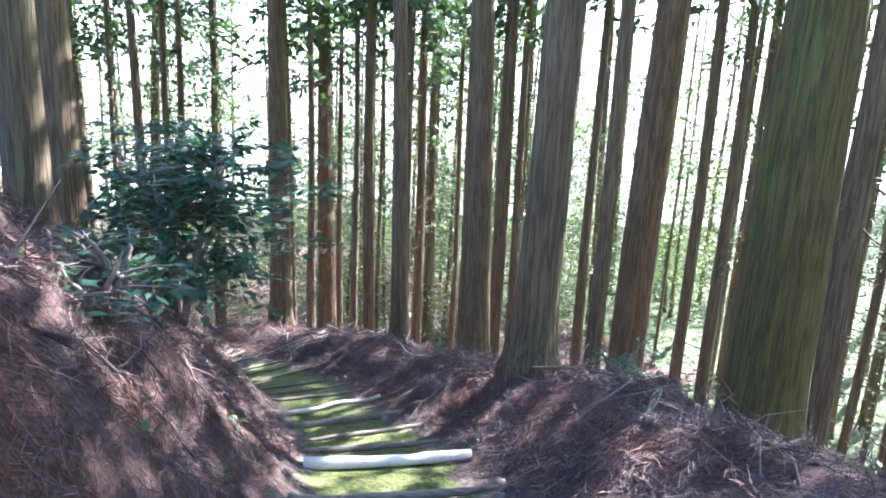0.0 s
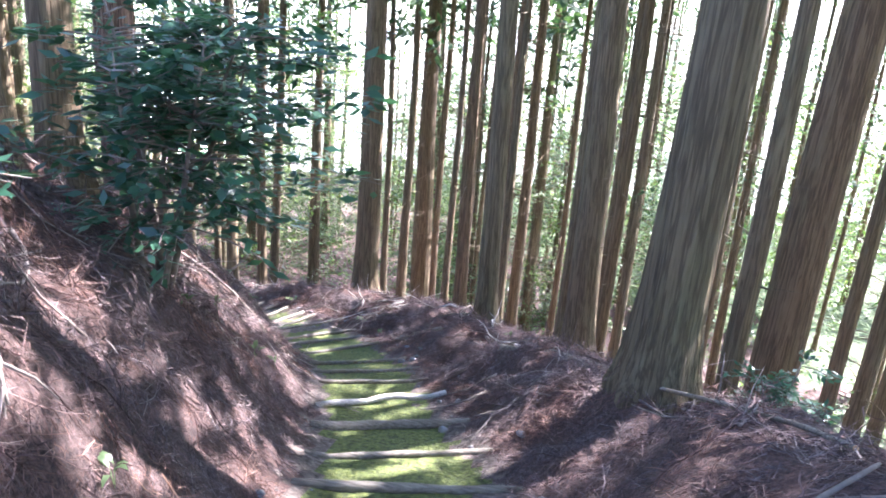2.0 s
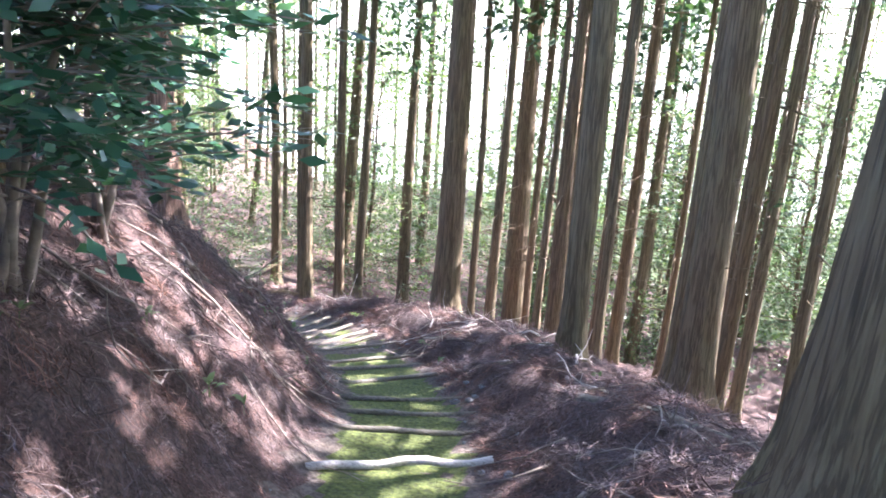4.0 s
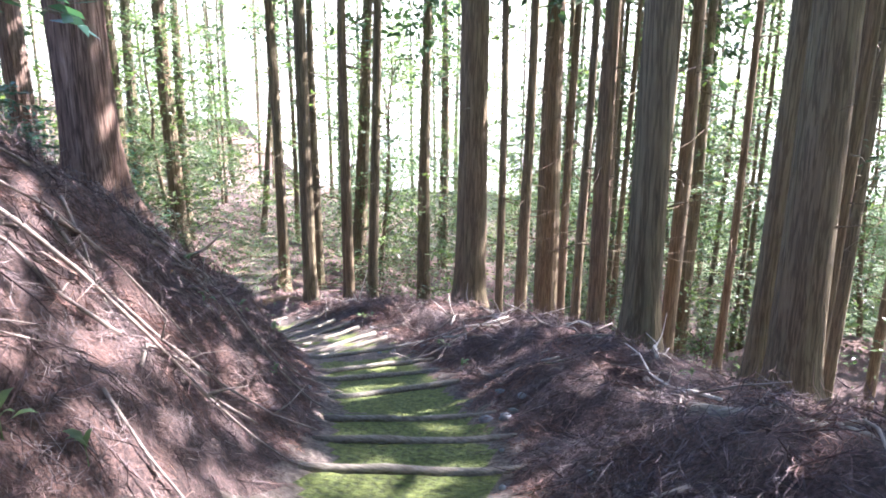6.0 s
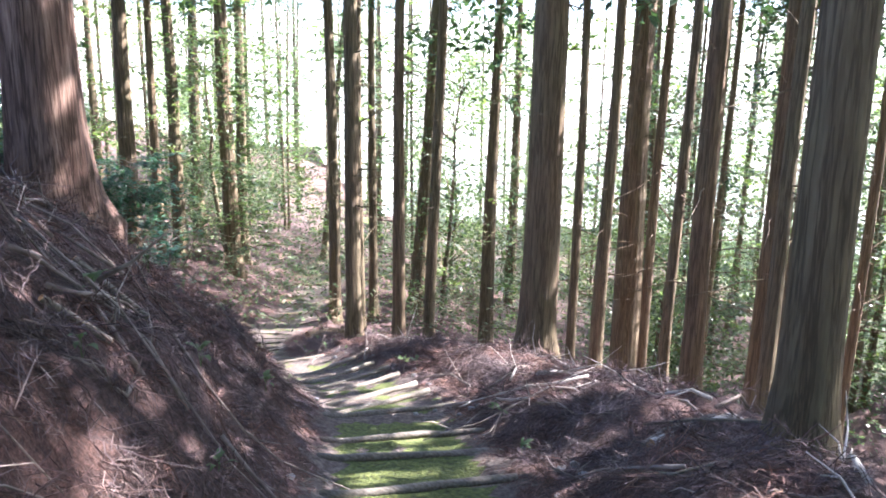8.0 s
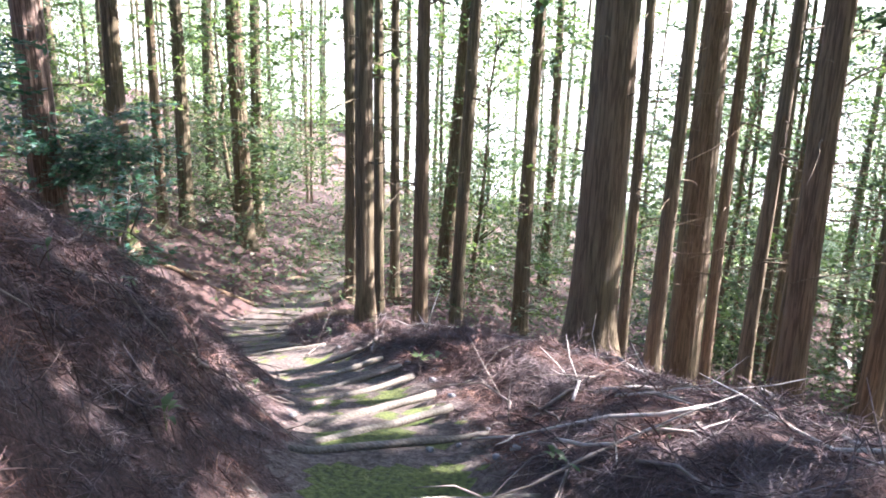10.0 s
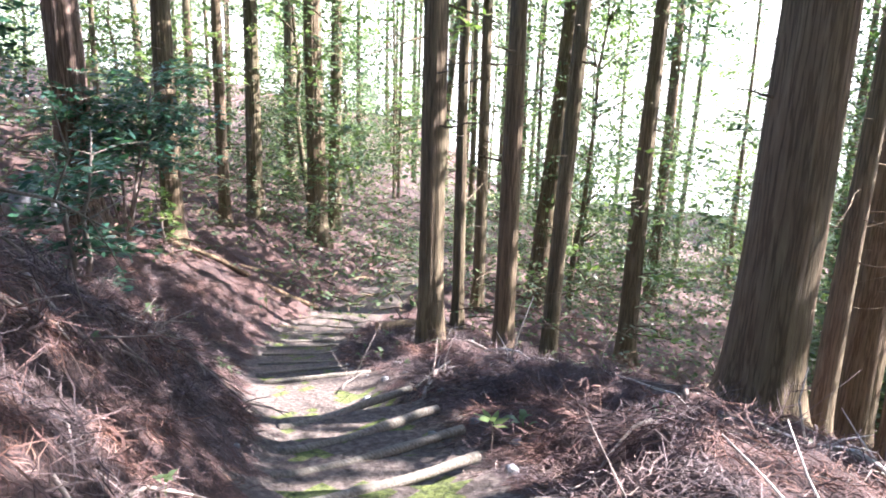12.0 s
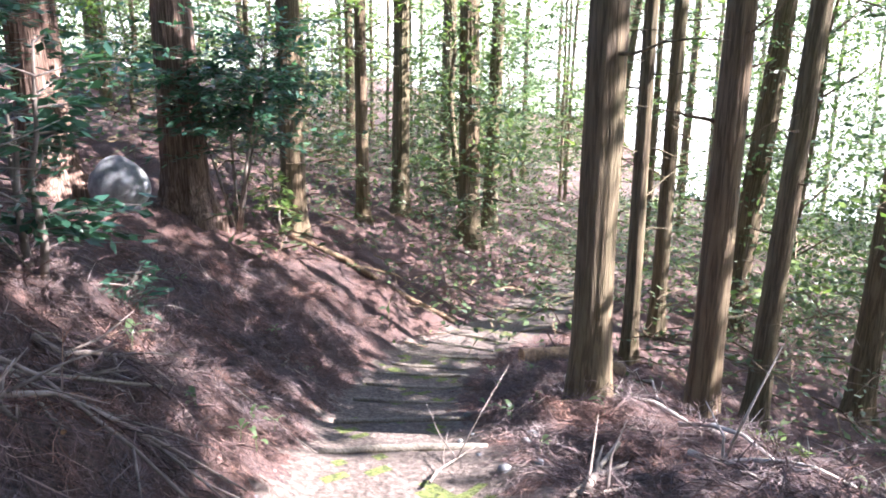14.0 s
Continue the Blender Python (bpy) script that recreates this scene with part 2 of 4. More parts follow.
def ground(x, y):
    s, d = along(x, y)
    x, y = np.atleast_1d(np.asarray(x, float)), np.atleast_1d(np.asarray(y, float))
    cut, bank, berm, brink, drop = (np.interp(s, WAY_S, WAY[:, n]) for n in (3, 4, 5, 6, 7))
    flat = np.clip((np.abs(d) - 0.45) / 0.35, 0, 1)
    z = lane_height(s) * (1 - flat) + np.interp(s, WAY_S, WAY[:, 2]) * flat
    up = np.maximum(d, 0)
    rise = soft_over(up - 0.75, 0.1) - soft_over(-0.75 + 0 * up, 0.1)
    z = z + cut * (1 - np.exp(-rise / 1.3)) + bank * rise - 0.45 * bank * soft_over(up - 9, 2.0)
    z = z + 0.4 * np.clip((s - 13) / 6, 0, 1) * soft_over(up - 4.2, 0.8)
    e = np.maximum(-d, 0)
    u = np.clip((e - 0.7) / 1.1, 0, 1)
    z = z + berm * u * u * (3 - 2 * u)
    fall = drop * soft_over(e - brink, 0.4) - 0.8 * drop * soft_over(e - 62, 4.0)
    z = z - fall
    rough = np.clip((np.abs(d) - 0.5) / 0.8, 0, 1)
    z = z + rough * (0.11 * lumps(x, y, 2.3, 1) + 0.08 * lumps(x, y, 0.85, 2) + 0.045 * lumps(x, y, 0.38, 3))
    z = z + np.clip((np.abs(d) - 6) / 10, 0, 1) * 0.35 * lumps(x, y, 7.0, 4)
    return z


def ground_at(x, y):
    return float(ground(x, y)[0])


def spread(lo, hi, core_lo, core_hi, step):
    core = np.arange(core_lo, core_hi + step / 2, step)
    out, w = [core_hi], step
    while out[-1] < hi:
        w *= 1.16
        out.append(out[-1] + w)
    inn, w = [core_lo], step
    while inn[-1] > lo:
        w *= 1.16
        inn.append(inn[-1] - w)
    return np.r_[inn[:0:-1], core, out[1:]]


def build_ground():
    xs, ys = spread(-900, 900, -18, 9, 0.085), spread(-600, 1200, -2, 26, 0.085)
    gx, gy = np.meshgrid(xs, ys)
    z = ground(gx.ravel(), gy.ravel())
    nx, ny = len(xs), len(ys)
    me = bpy.data.meshes.new("ground")
    idx = np.arange(nx * ny).reshape(ny, nx)
    quads = np.stack([idx[:-1, :-1], idx[:-1, 1:], idx[1:, 1:], idx[1:, :-1]], -1).reshape(-1, 4)
    me.vertices.add(nx * ny)
    me.vertices.foreach_set("co", np.stack([gx.ravel(), gy.ravel(), z], -1).ravel())
    me.loops.add(quads.size)
    me.loops.foreach_set("vertex_index", quads.ravel())
    me.polygons.add(len(quads))
    me.polygons.foreach_set("loop_start", np.arange(0, quads.size, 4))
    me.polygons.foreach_set("use_smooth", np.ones(len(quads), bool))
    me.update()
    for m in (LITTER, SOIL, MOSS, GREEN_FLOOR):
        me.materials.append(m)
    mid = quads[:, 0]
    s, d = along(gx.ravel()[mid], gy.ravel()[mid])
    ragged = 0.1 * lumps(gx.ravel()[mid], gy.ravel()[mid], 0.5, 8)
    kind = np.where((np.abs(d) < 0.7 + ragged) & (s > -6) & (s < 40), 1, 0)
    mossy = lumps(gx.ravel()[mid], gy.ravel()[mid], 0.9, 9) + 0.5 * lumps(gx.ravel()[mid], gy.ravel()[mid], 0.25, 10)
    thick = np.interp(s, [2, 4, 13.5, 14.8, 17, 27], [0.7, 1.2, 1.2, 0.0, -0.35, -0.6])
    kind = np.where((np.abs(d) < 0.52 + ragged) & (mossy < thick), 2, kind)
    herbs = lumps(gx.ravel()[mid], gy.ravel()[mid], 5.0, 11) * 2.5
    kind = np.where((d < np.interp(s, [12, 20], [-15, -24]) + herbs) | (d > 30 + herbs), 3, kind)
    me.polygons.foreach_set("material_index", kind.astype(np.int32))
    return tagged(new("ground", me), "steep forest floor of brown cedar litter with a stepped path", "ground", kind="structure")


build_ground()


# ---- building helpers ----
def mesh_from(name, verts, faces, mat, smooth=True):
    me = bpy.data.meshes.new(name)
    me.from_pydata(verts, [], faces)
    if smooth:
        me.polygons.foreach_set("use_smooth", np.ones(len(me.polygons), bool))
    for m in (mat if isinstance(mat, tuple) else (mat,)):
        me.materials.append(m)
    return me


def quad_mesh(name, corners, mat):
    """A mesh of loose quads; corners is n x 4 x 3."""
    n = len(corners)
    me = bpy.data.meshes.new(name)
    me.vertices.add(4 * n)
    me.vertices.foreach_set("co", np.ascontiguousarray(corners, dtype=np.float32).ravel())
    me.loops.add(4 * n)
    me.loops.foreach_set("vertex_index", np.arange(4 * n, dtype=np.int32))
    me.polygons.add(n)
    me.polygons.foreach_set("loop_start", np.arange(0, 4 * n, 4, dtype=np.int32))
    me.update()
    me.materials.append(mat)
    return me


def unit(v):
    return v / np.maximum(np.linalg.norm(v, axis=-1, keepdims=True), 1e-9)


def kites(base, way, length, width, rng, tilt=0.6):
    """Leaf-shaped quads from base points along their ways, with about level faces tilted at random."""
    n = len(base)
    way = unit(way)
    normal = unit(np.array([0, 0, 1.0]) + rng.normal(0, tilt, (n, 3)))
    side = unit(np.cross(way, normal))
    length, width = np.broadcast_to(length, n)[:, None], np.broadcast_to(width, n)[:, None]
    mid = base + way * length * 0.45
    return np.stack([base, mid + side * width / 2, base + way * length, mid - side * width / 2], 1)


def tube(points, radii, sides=6, cap=True):
    """Vertices and faces of a round bar through the points."""
    pts = [Vector(p) for p in points]
    verts, faces = [], []
    for i, p in enumerate(pts):
        t = (pts[min(i + 1, len(pts) - 1)] - pts[max(i - 1, 0)]).normalized()
        a = t.orthogonal().normalized() if i == 0 else (a - t * a.dot(t)).normalized()
        c = t.cross(a)
        for k in range(sides):
            w = 6.28319 * k / sides
            verts.append(tuple(p + (a * math.cos(w) + c * math.sin(w)) * radii[i]))
    for i in range(len(pts) - 1):
        for k in range(sides):
            faces.append((i * sides + k, i * sides + (k + 1) % sides, (i + 1) * sides + (k + 1) % sides, (i + 1) * sides + k))
    if cap:
        faces.append(tuple(range(sides))[::-1])
        faces.append(tuple((len(pts) - 1) * sides + k for k in range(sides)))
    return verts, faces


def joined(pieces):
    verts, faces = [], []
    for v, f in pieces:
        o = len(verts)
        verts += v
        faces += [tuple(i + o for i in q) for q in f]
    return verts, faces


def part(name, me, parent, label=""):
    ob = new(name, me)
    ob.parent = parent
    return tagged(ob, label)


def place_along(s, off):
    x, y = np.interp(s, WAY_S, WAY[:, 0]), np.interp(s, WAY_S, WAY[:, 1])
    x2, y2 = np.interp(s + 0.1, WAY_S, WAY[:, 0]), np.interp(s + 0.1, WAY_S, WAY[:, 1])
    q = np.hypot(x2 - x, y2 - y)
    return x - (y2 - y) / q * off, y + (x2 - x) / q * off


# ---- glowing backdrop for the bright distance beyond the trees ----
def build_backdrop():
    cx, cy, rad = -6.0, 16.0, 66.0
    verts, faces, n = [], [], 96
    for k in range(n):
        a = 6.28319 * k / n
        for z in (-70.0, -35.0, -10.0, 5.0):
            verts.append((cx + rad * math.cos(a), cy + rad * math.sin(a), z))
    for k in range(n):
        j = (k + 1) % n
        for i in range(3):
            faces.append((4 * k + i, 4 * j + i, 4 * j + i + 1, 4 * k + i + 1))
    tagged(new("backdrop", mesh_from("backdrop", verts, faces, BACKDROP)), "glowing backdrop painted as bright hazy woods across the valley", "backdrop", kind="structure")


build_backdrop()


# ---- cedars ----
def trunk_mesh(radius, height, seed, flare=0.5, sides=40, shaggy=1.0, mat=BARK):
    """A tapering trunk with bark ridges, flaring into its roots; its base goes down into the ground."""
    rng = np.random.default_rng(seed)
    zs = np.r_[-0.8, -0.2, 0.0, 0.12, 0.28, 0.5, 0.8, 1.2, np.arange(1.8, 9.1, 0.8), 11, 14, 17, height]
    lobes = int(rng.integers(4, 7))
    ph, bend = rng.uniform(0, 6.28), rng.uniform(0, 6.28)
    a = 6.28319 * np.arange(sides) / sides
    ridge = rng.uniform(-1, 1, sides)
    verts, faces = [], []
    for z in zs:
        up = max(z, 0.0)
        root = math.exp(-up / 0.3)
        r = radius * (1.0 - 0.78 * up / height) + radius * flare * root
        ridge = 0.8 * ridge + 0.6 * rng.uniform(-1, 1, sides)
        rr = r * (1 + 0.03 * np.sin(2 * a + ph + z * 0.5) + 0.24 * flare * root * np.sin(lobes * a + ph)) + 0.012 * shaggy * ridge * min(1.0, r / 0.2)
        ox, oy = 0.025 * math.sin(z * 0.5 + bend), 0.025 * math.cos(z * 0.43 + bend)
        verts += list(zip(rr * np.cos(a) + ox, rr * np.sin(a) + oy, np.full(sides, z)))
    for j in range(len(zs) - 1):
        for k in range(sides):
            faces.append((j * sides + k, j * sides + (k + 1) % sides, (j + 1) * sides + (k + 1) % sides, (j + 1) * sides + k))
    return mesh_from("trunk", verts, faces, mat)


def crown_mesh(seed, low, high, reach, boughs, tufts=9, size=0.42, broad=0.42, sprays=3):
    """Drooping boughs set with sprays of flat foliage."""
    rng = np.random.default_rng(seed)
    base, way, size_of = [], [], []
    for i in range(boughs):
        u = (i + rng.uniform()) / boughs
        u = u if low > 8 else u ** 0.62
        z = low + (high - low) * u
        ln = reach * (0.35 + 0.65 * (1 - u) ** 0.7) * rng.uniform(0.6, 1.1) * (0.75 if z < 9 else 1.2)
        a = rng.uniform(0, 6.28)
        for j in range(tufts):
            f = (j + 0.6) / tufts
            p = np.array([math.cos(a) * ln * f, math.sin(a) * ln * f, z - 0.35 * ln * f * f + 0.1 * ln * f])
            for _ in range(sprays):
                w = np.array([math.cos(a), math.sin(a), -0.25]) + rng.normal(0, 0.7, 3)
                base.append(p + rng.normal(0, 0.03 * sprays, 3))
                way.append(w)
                size_of.append(size * rng.uniform(0.6, 1.2) * (1.0 if z < 9 else 1.4))
    size_of = np.array(size_of)
    return quad_mesh("crown", kites(np.array(base), np.array(way), size_of, size_of * broad, rng, 0.5), CEDAR_LEAF)


def stub_mesh(seed, radius, low, high, count, longest):
    """Dead side branches."""
    rng = np.random.default_rng(seed)
    out = []
    for _ in range(count):
        z, a, ln = rng.uniform(low, high), rng.uniform(0, 6.28), longest * rng.uniform(0.25, 1) ** 1.5
        d = np.array([math.cos(a), math.sin(a), rng.uniform(-0.25, 0.35)])
        pts = [d * radius * 0.6 + (0, 0, z)]
        for _ in range(4):
            d = d + rng.normal(0, 0.16, 3)
            pts.append(pts[-1] + d * ln / 4)
        r = rng.uniform(0.006, 0.016)
        out.append(tube(pts, [r * 1.4, r * 1.1, r * 0.8, r * 0.55, r * 0.25], 5))
    return mesh_from("deadwood", *joined(out), BARK)


HIGH_CROWNS = [crown_mesh(100 + n, 9.5, 22.0, 1.9, 44, 11, 0.26) for n in range(3)]
LOW_CROWNS = [crown_mesh(120 + n, 3.0, 21.5, 1.9, 24, 11, 0.16, 0.3, 5) for n in range(4)]
STUBS = [stub_mesh(140 + n, 0.12, 2.0, 10.5, 30, 1.4) for n in range(4)]
FEW_STUBS = [stub_mesh(150 + n, 0.15, 2.2, 9.5, 9, 0.7) for n in range(3)]


def cedar(x, y, trunk, crown, stubs, label, lean=(0, 0), turn=0.0, scale=1.0, group="cedars of the plantation"):
    tree = tagged(new("cedar_tree"), label, "tree", group)
    tree.matrix_basis = pose(x, y, ground_at(x, y), math.degrees(-lean[1]), math.degrees(lean[0]), 0) @ pose(0, 0, 0, 0, 0, turn) @ Matrix.Diagonal((scale, scale, 1, 1))
    part("trunk", trunk, tree)
    tagged(part("crown", crown, tree, "dark green drooping cedar foliage"), kind="stuff")
    tagged(part("deadwood", stubs, tree, "thin bare grey side branches"), kind="stuff")
    return tree


# x, y, radius of the trunk, lean to x and y, look of the bark (1 mossy, 2 red and shaggy)
CEDARS = [
    (-4.61, 18.88, 0.318, 0.012, -0.024, 0),
    (-4.36, 25.24, 0.360, 0.000, -0.042, 0),
    (-0.74, 12.52, 0.159, -0.028, -0.022, 0),
    (0.87, 14.50, 0.286, -0.033, 0.021, 0),
    (0.99, 6.92, 0.223, 0.012, -0.018, 0),
    (3.29, 11.45, 0.329, 0.020, 0.000, 0),
    (3.02, 5.99, 0.360, 0.010, 0.000, 1),
    (-0.55, 29.04, 0.212, -0.005, 0.000, 0),
    (-9.55, 28.42, 0.233, 0.009, 0.000, 0),
    (-13.15, 39.94, 0.265, 0.000, 0.000, 0),
    (-12.85, 24.56, 0.180, -0.009, 0.000, 0),
    (-8.38, 19.02, 0.159, -0.004, -0.014, 0),
    (-8.17, 20.31, 0.133, -0.006, 0.020, 0),
    (-13.08, 30.00, 0.286, 0.055, 0.020, 0),
    (-5.23, 23.52, 0.117, -0.017, 0.000, 0),
    (-2.15, 19.77, 0.180, -0.009, -0.008, 0),
    (-19.17, 26.97, 0.307, -0.017, 0.011, 0),
    (-20.69, 29.19, 0.233, 0.017, 0.000, 0),
    (-16.22, 20.35, 0.212, -0.009, 0.020, 0),
    (-18.65, 23.31, 0.148, 0.011, 0.000, 0),
    (-24.37, 30.34, 0.276, 0.018, 0.015, 0),
    (-20.14, 25.44, 0.233, 0.000, 0.000, 0),
    (-15.79, 18.34, 0.329, 0.000, 0.000, 2),
    (-6.60, 11.83, 0.297, 0.000, 0.000, 2),
    (-9.38, 24.06, 0.164, 0.020, 0.010, 0),
    (-11.24, 23.49, 0.117, 0.000, 0.000, 0),
    (-12.08, 25.44, 0.138, 0.000, 0.000, 0),
    (2.49, 10.64, 0.138, 0.010, 0.000, 0),
    (-3.74, 6.15, 0.180, 0.000, 0.000, 0),
    (-4.10, 7.45, 0.180, 0.000, 0.000, 0),
    (-15.90, 16.54, 0.318, 0.000, 0.000, 2),
    (-4.50, 22.96, 0.148, 0.000, 0.000, 0),
    (-3.78, 24.63, 0.127, 0.000, 0.000, 0),
    (-22.05, 36.36, 0.170, 0.100, 0.030, 0),
    (-1.04, 19.21, 0.117, 0.000, 0.000, 0),
    (0.42, 23.53, 0.106, 0.000, 0.000, 0),
    (1.46, 17.07, 0.138, 0.000, 0.000, 0),
    (2.02, 19.14, 0.138, 0.000, 0.000, 0),
    (-2.77, 21.13, 0.106, 0.000, 0.000, 0),
    (-1.20, 20.33, 0.159, 0.000, 0.000, 0),
    (-0.78, 21.38, 0.170, 0.000, 0.000, 0),
    (0.57, 15.93, 0.180, 0.000, 0.000, 0),
    (-2.30, 21.09, 0.138, 0.000, 0.000, 0),
    (1.49, 19.02, 0.127, 0.000, 0.000, 0),
    (3.51, 16.59, 0.138, 0.000, 0.000, 0),
    (5.14, 13.92, 0.138, 0.000, 0.000, 0),
    (4.56, 7.63, 0.148, 0.000, 0.000, 0),
]
LOOKS = ("tall straight cedar with furrowed grey-brown bark", "stout cedar trunk with green moss on its bark", "old cedar with shaggy reddish bark and flared roots")
for n, (x, y, r, lx, ly, look_of) in enumerate(CEDARS):
    sharp = 56 if r > 0.2 else 32
    cedar(x, y, trunk_mesh(r, 22.0, n, 0.6 if look_of == 2 else 0.45, sharp, 2.2 if look_of == 2 else 1.0, (BARK, MOSSY_BARK, RED_BARK)[look_of]),
          HIGH_CROWNS[n % 3], FEW_STUBS[n % 3] if y < 16 else STUBS[n % 4], LOOKS[look_of], (lx, ly), scale=1.0)

# the rest of the plantation, by rows down the slope and up the hill
THIN = [trunk_mesh(r, 25.0, 60 + n, 0.4, 14, 0.7) for n, r in enumerate((0.08, 0.1, 0.12, 0.15, 0.18))]
known = np.array([(c[0], c[1]) for c in CEDARS])
rng = np.random.default_rng(5)
for gx in np.arange(-44, 40, 2.3):
    for gy in np.arange(-14, 62, 2.3):
        x, y = gx + rng.uniform(-0.8, 0.8), gy + rng.uniform(-0.8, 0.8)
        pick = rng.uniform()
        (s,), (d,) = along(x, y)
        if np.hypot(known[:, 0] - x, known[:, 1] - y).min() < 1.3:
            continue
        # Behind the start, unseen cedars stand closer to the path, added for shade.
        right = -34 < d < (-3.5 if s < -1 else -7 if s < 6 else -6 if s < 16 else -12) and pick < (0.66 if s < 13.5 else 0.2 if s < 26 else 0.4) and s < 46
        left = (6 if s < 16 else 9) < d < 24 and pick < 0.22 and s < 40
        ahead = s > 40 and abs(d) < 16 and pick < 0.2
        if right or left or ahead:
            k = int(rng.integers(0, 5))
            cedar(x, y, THIN[k], LOW_CROWNS[int(rng.integers(0, 4))], STUBS[int(rng.integers(0, 4))], "slender straight cedar of the dense plantation", rng.normal(0, 0.012, 2), rng.uniform(0, 360), rng.uniform(0.85, 1.15))


# ---- broad-leaved trees where the cedars end ----
def leafy_crown(seed, mat):
    rng = np.random.default_rng(seed)
    base = []
    for _ in range(150):
        a, z = rng.uniform(0, 6.28), rng.uniform(1.2, 11.5)
        r = 2.4 * math.sqrt(max(0.05, 1 - ((z - 6.0) / 6.2) ** 2)) * rng.uniform(0.15, 1) ** 0.5
        base.append(np.array([r * math.cos(a), r * math.sin(a), z]) + rng.normal(0, 1, (44, 3)) * (0.45, 0.45, 0.2))
    base = np.concatenate(base)
    ls = 0.155 * rng.uniform(0.6, 1.4, len(base))
    way = rng.normal(0, 1, base.shape) * (1, 1, 0.5)
    return quad_mesh("crown", kites(base, way, ls, ls * 0.55, rng, 0.6), mat)


def leafy_limbs(seed):
    rng = np.random.default_rng(seed)
    pts = [np.array([0, 0, -0.6])]
    for k in range(8):
        pts.append(pts[-1] + np.array([*rng.normal(0, 0.12, 2), 1.4]))
    out = [tube(pts, [0.12 - 0.012 * k for k in range(9)], 8)]
    for k in range(2, 8):
        for _ in range(2):
            a = rng.uniform(0, 6.28)
            d = np.array([math.cos(a), math.sin(a), 0.7])
            out.append(tube([pts[k], pts[k] + d * 0.8, pts[k] + d * 1.5 + rng.normal(0, 0.15, 3)], [0.035, 0.025, 0.01], 5))
    return mesh_from("trunk", *joined(out), BARK)


LEAFY = [leafy_crown(160 + n, m) for n, m in enumerate((BRUSH_LEAF, BRIGHT_LEAF, BRUSH_LEAF))]
BOLES = [leafy_limbs(170 + n) for n in range(3)]
rng = np.random.default_rng(9)
spots = [(s, d) for s in np.arange(30, 60, 4.2) for d in np.arange(-36, 22, 4.4) if abs(d) > 2.5] + [(s, d) for s in np.arange(-2, 30, 5.0) for d in (-44, -36, -28)]
for n, (s, d) in enumerate(spots):
    x, y = place_along(s + rng.uniform(-1.5, 1.5), d + rng.uniform(-1.5, 1.5))
    if rng.uniform() < 0.5:
        continue
    tree = tagged(new("broadleaf_tree"), "slender broad-leaved tree with light green sunlit leaves", "tree", "broad-leaved trees beyond the cedars")
    k = rng.uniform(0.6, 1.0)
    tree.matrix_basis = pose(float(x), float(y), ground_at(x, y), 0, 0, rng.uniform(0, 360)) @ Matrix.Diagonal((k, k, k * rng.uniform(0.8, 1.1), 1))
    part("trunk", BOLES[n % 3], tree)
    tagged(part("crown", LEAFY[n % 3], tree, "light green leaves"), kind="stuff")


# ---- step logs ----
def log_points(s, half, skew, sag, rng, n=9):
    x, y = np.interp(s, WAY_S, WAY[:, 0]), np.interp(s, WAY_S, WAY[:, 1])
    x2, y2 = np.interp(s + 0.1, WAY_S, WAY[:, 0]), np.interp(s + 0.1, WAY_S, WAY[:, 1])
    t = np.array([x2 - x, y2 - y]) / math.hypot(x2 - x, y2 - y)
    side = np.array([t[1], -t[0]])
    out = []
    for u in np.linspace(-1, 1, n):
        q = np.array([x, y]) + side * (half * u + 0.1) + t * (skew * u + sag * math.sin(2.5 * u + s))
        out.append((q[0], q[1]))
    return out


for n, s in enumerate(STEPS):
    rng = np.random.default_rng(200 + n)
    white, wavy = abs(s - 4.85) < 0.01, abs(s - 8.5) < 0.01
    pale, skewed = white or wavy, 15.0 < s < 19.0
    half = 0.61 if skewed else 0.68 if s < 19.5 else 0.55
    r0 = 0.052 if white else 0.034 if wavy else 0.055 if abs(s - 7.5) < 0.01 else rng.uniform(0.028, 0.035) if s < 15 else rng.uniform(0.034, 0.042) if skewed else 0.03
    flat = log_points(s, half + rng.uniform(-0.05, 0.05), 0.24 if skewed else 0.13 if wavy else rng.uniform(-0.06, 0.06), 0.03 if wavy else 0.014, rng)
    zc = float(np.interp(s, WAY_S, WAY[:, 2]))
    zl = zc + (0.012 if pale else -0.022 if s < 15 else -0.03)
    pts = [(x, y, zl + (0.02 * math.sin(1.7 * i) if wavy else rng.uniform(-0.006, 0.006))) for i, (x, y) in enumerate(flat)]
    pts = [(x, y, max(z, min(z + 0.05, ground_at(x, y) - 0.3 * r0))) for x, y, z in pts]
    rad = [r0 * (1 + rng.uniform(-0.1, 0.1)) * (1 - 0.02 * i) for i in range(len(pts))]
    what = "pale peeled log laid as a step in the mossy path" if pale else "weathered grey log laid as a step in the earth path"
    tagged(new("step_log", mesh_from("step_log", *tube(pts, rad, 10), WHITE_LOG if white else PALE_LOG if pale else GREY_LOG)), what, "step log", "log steps of the path")


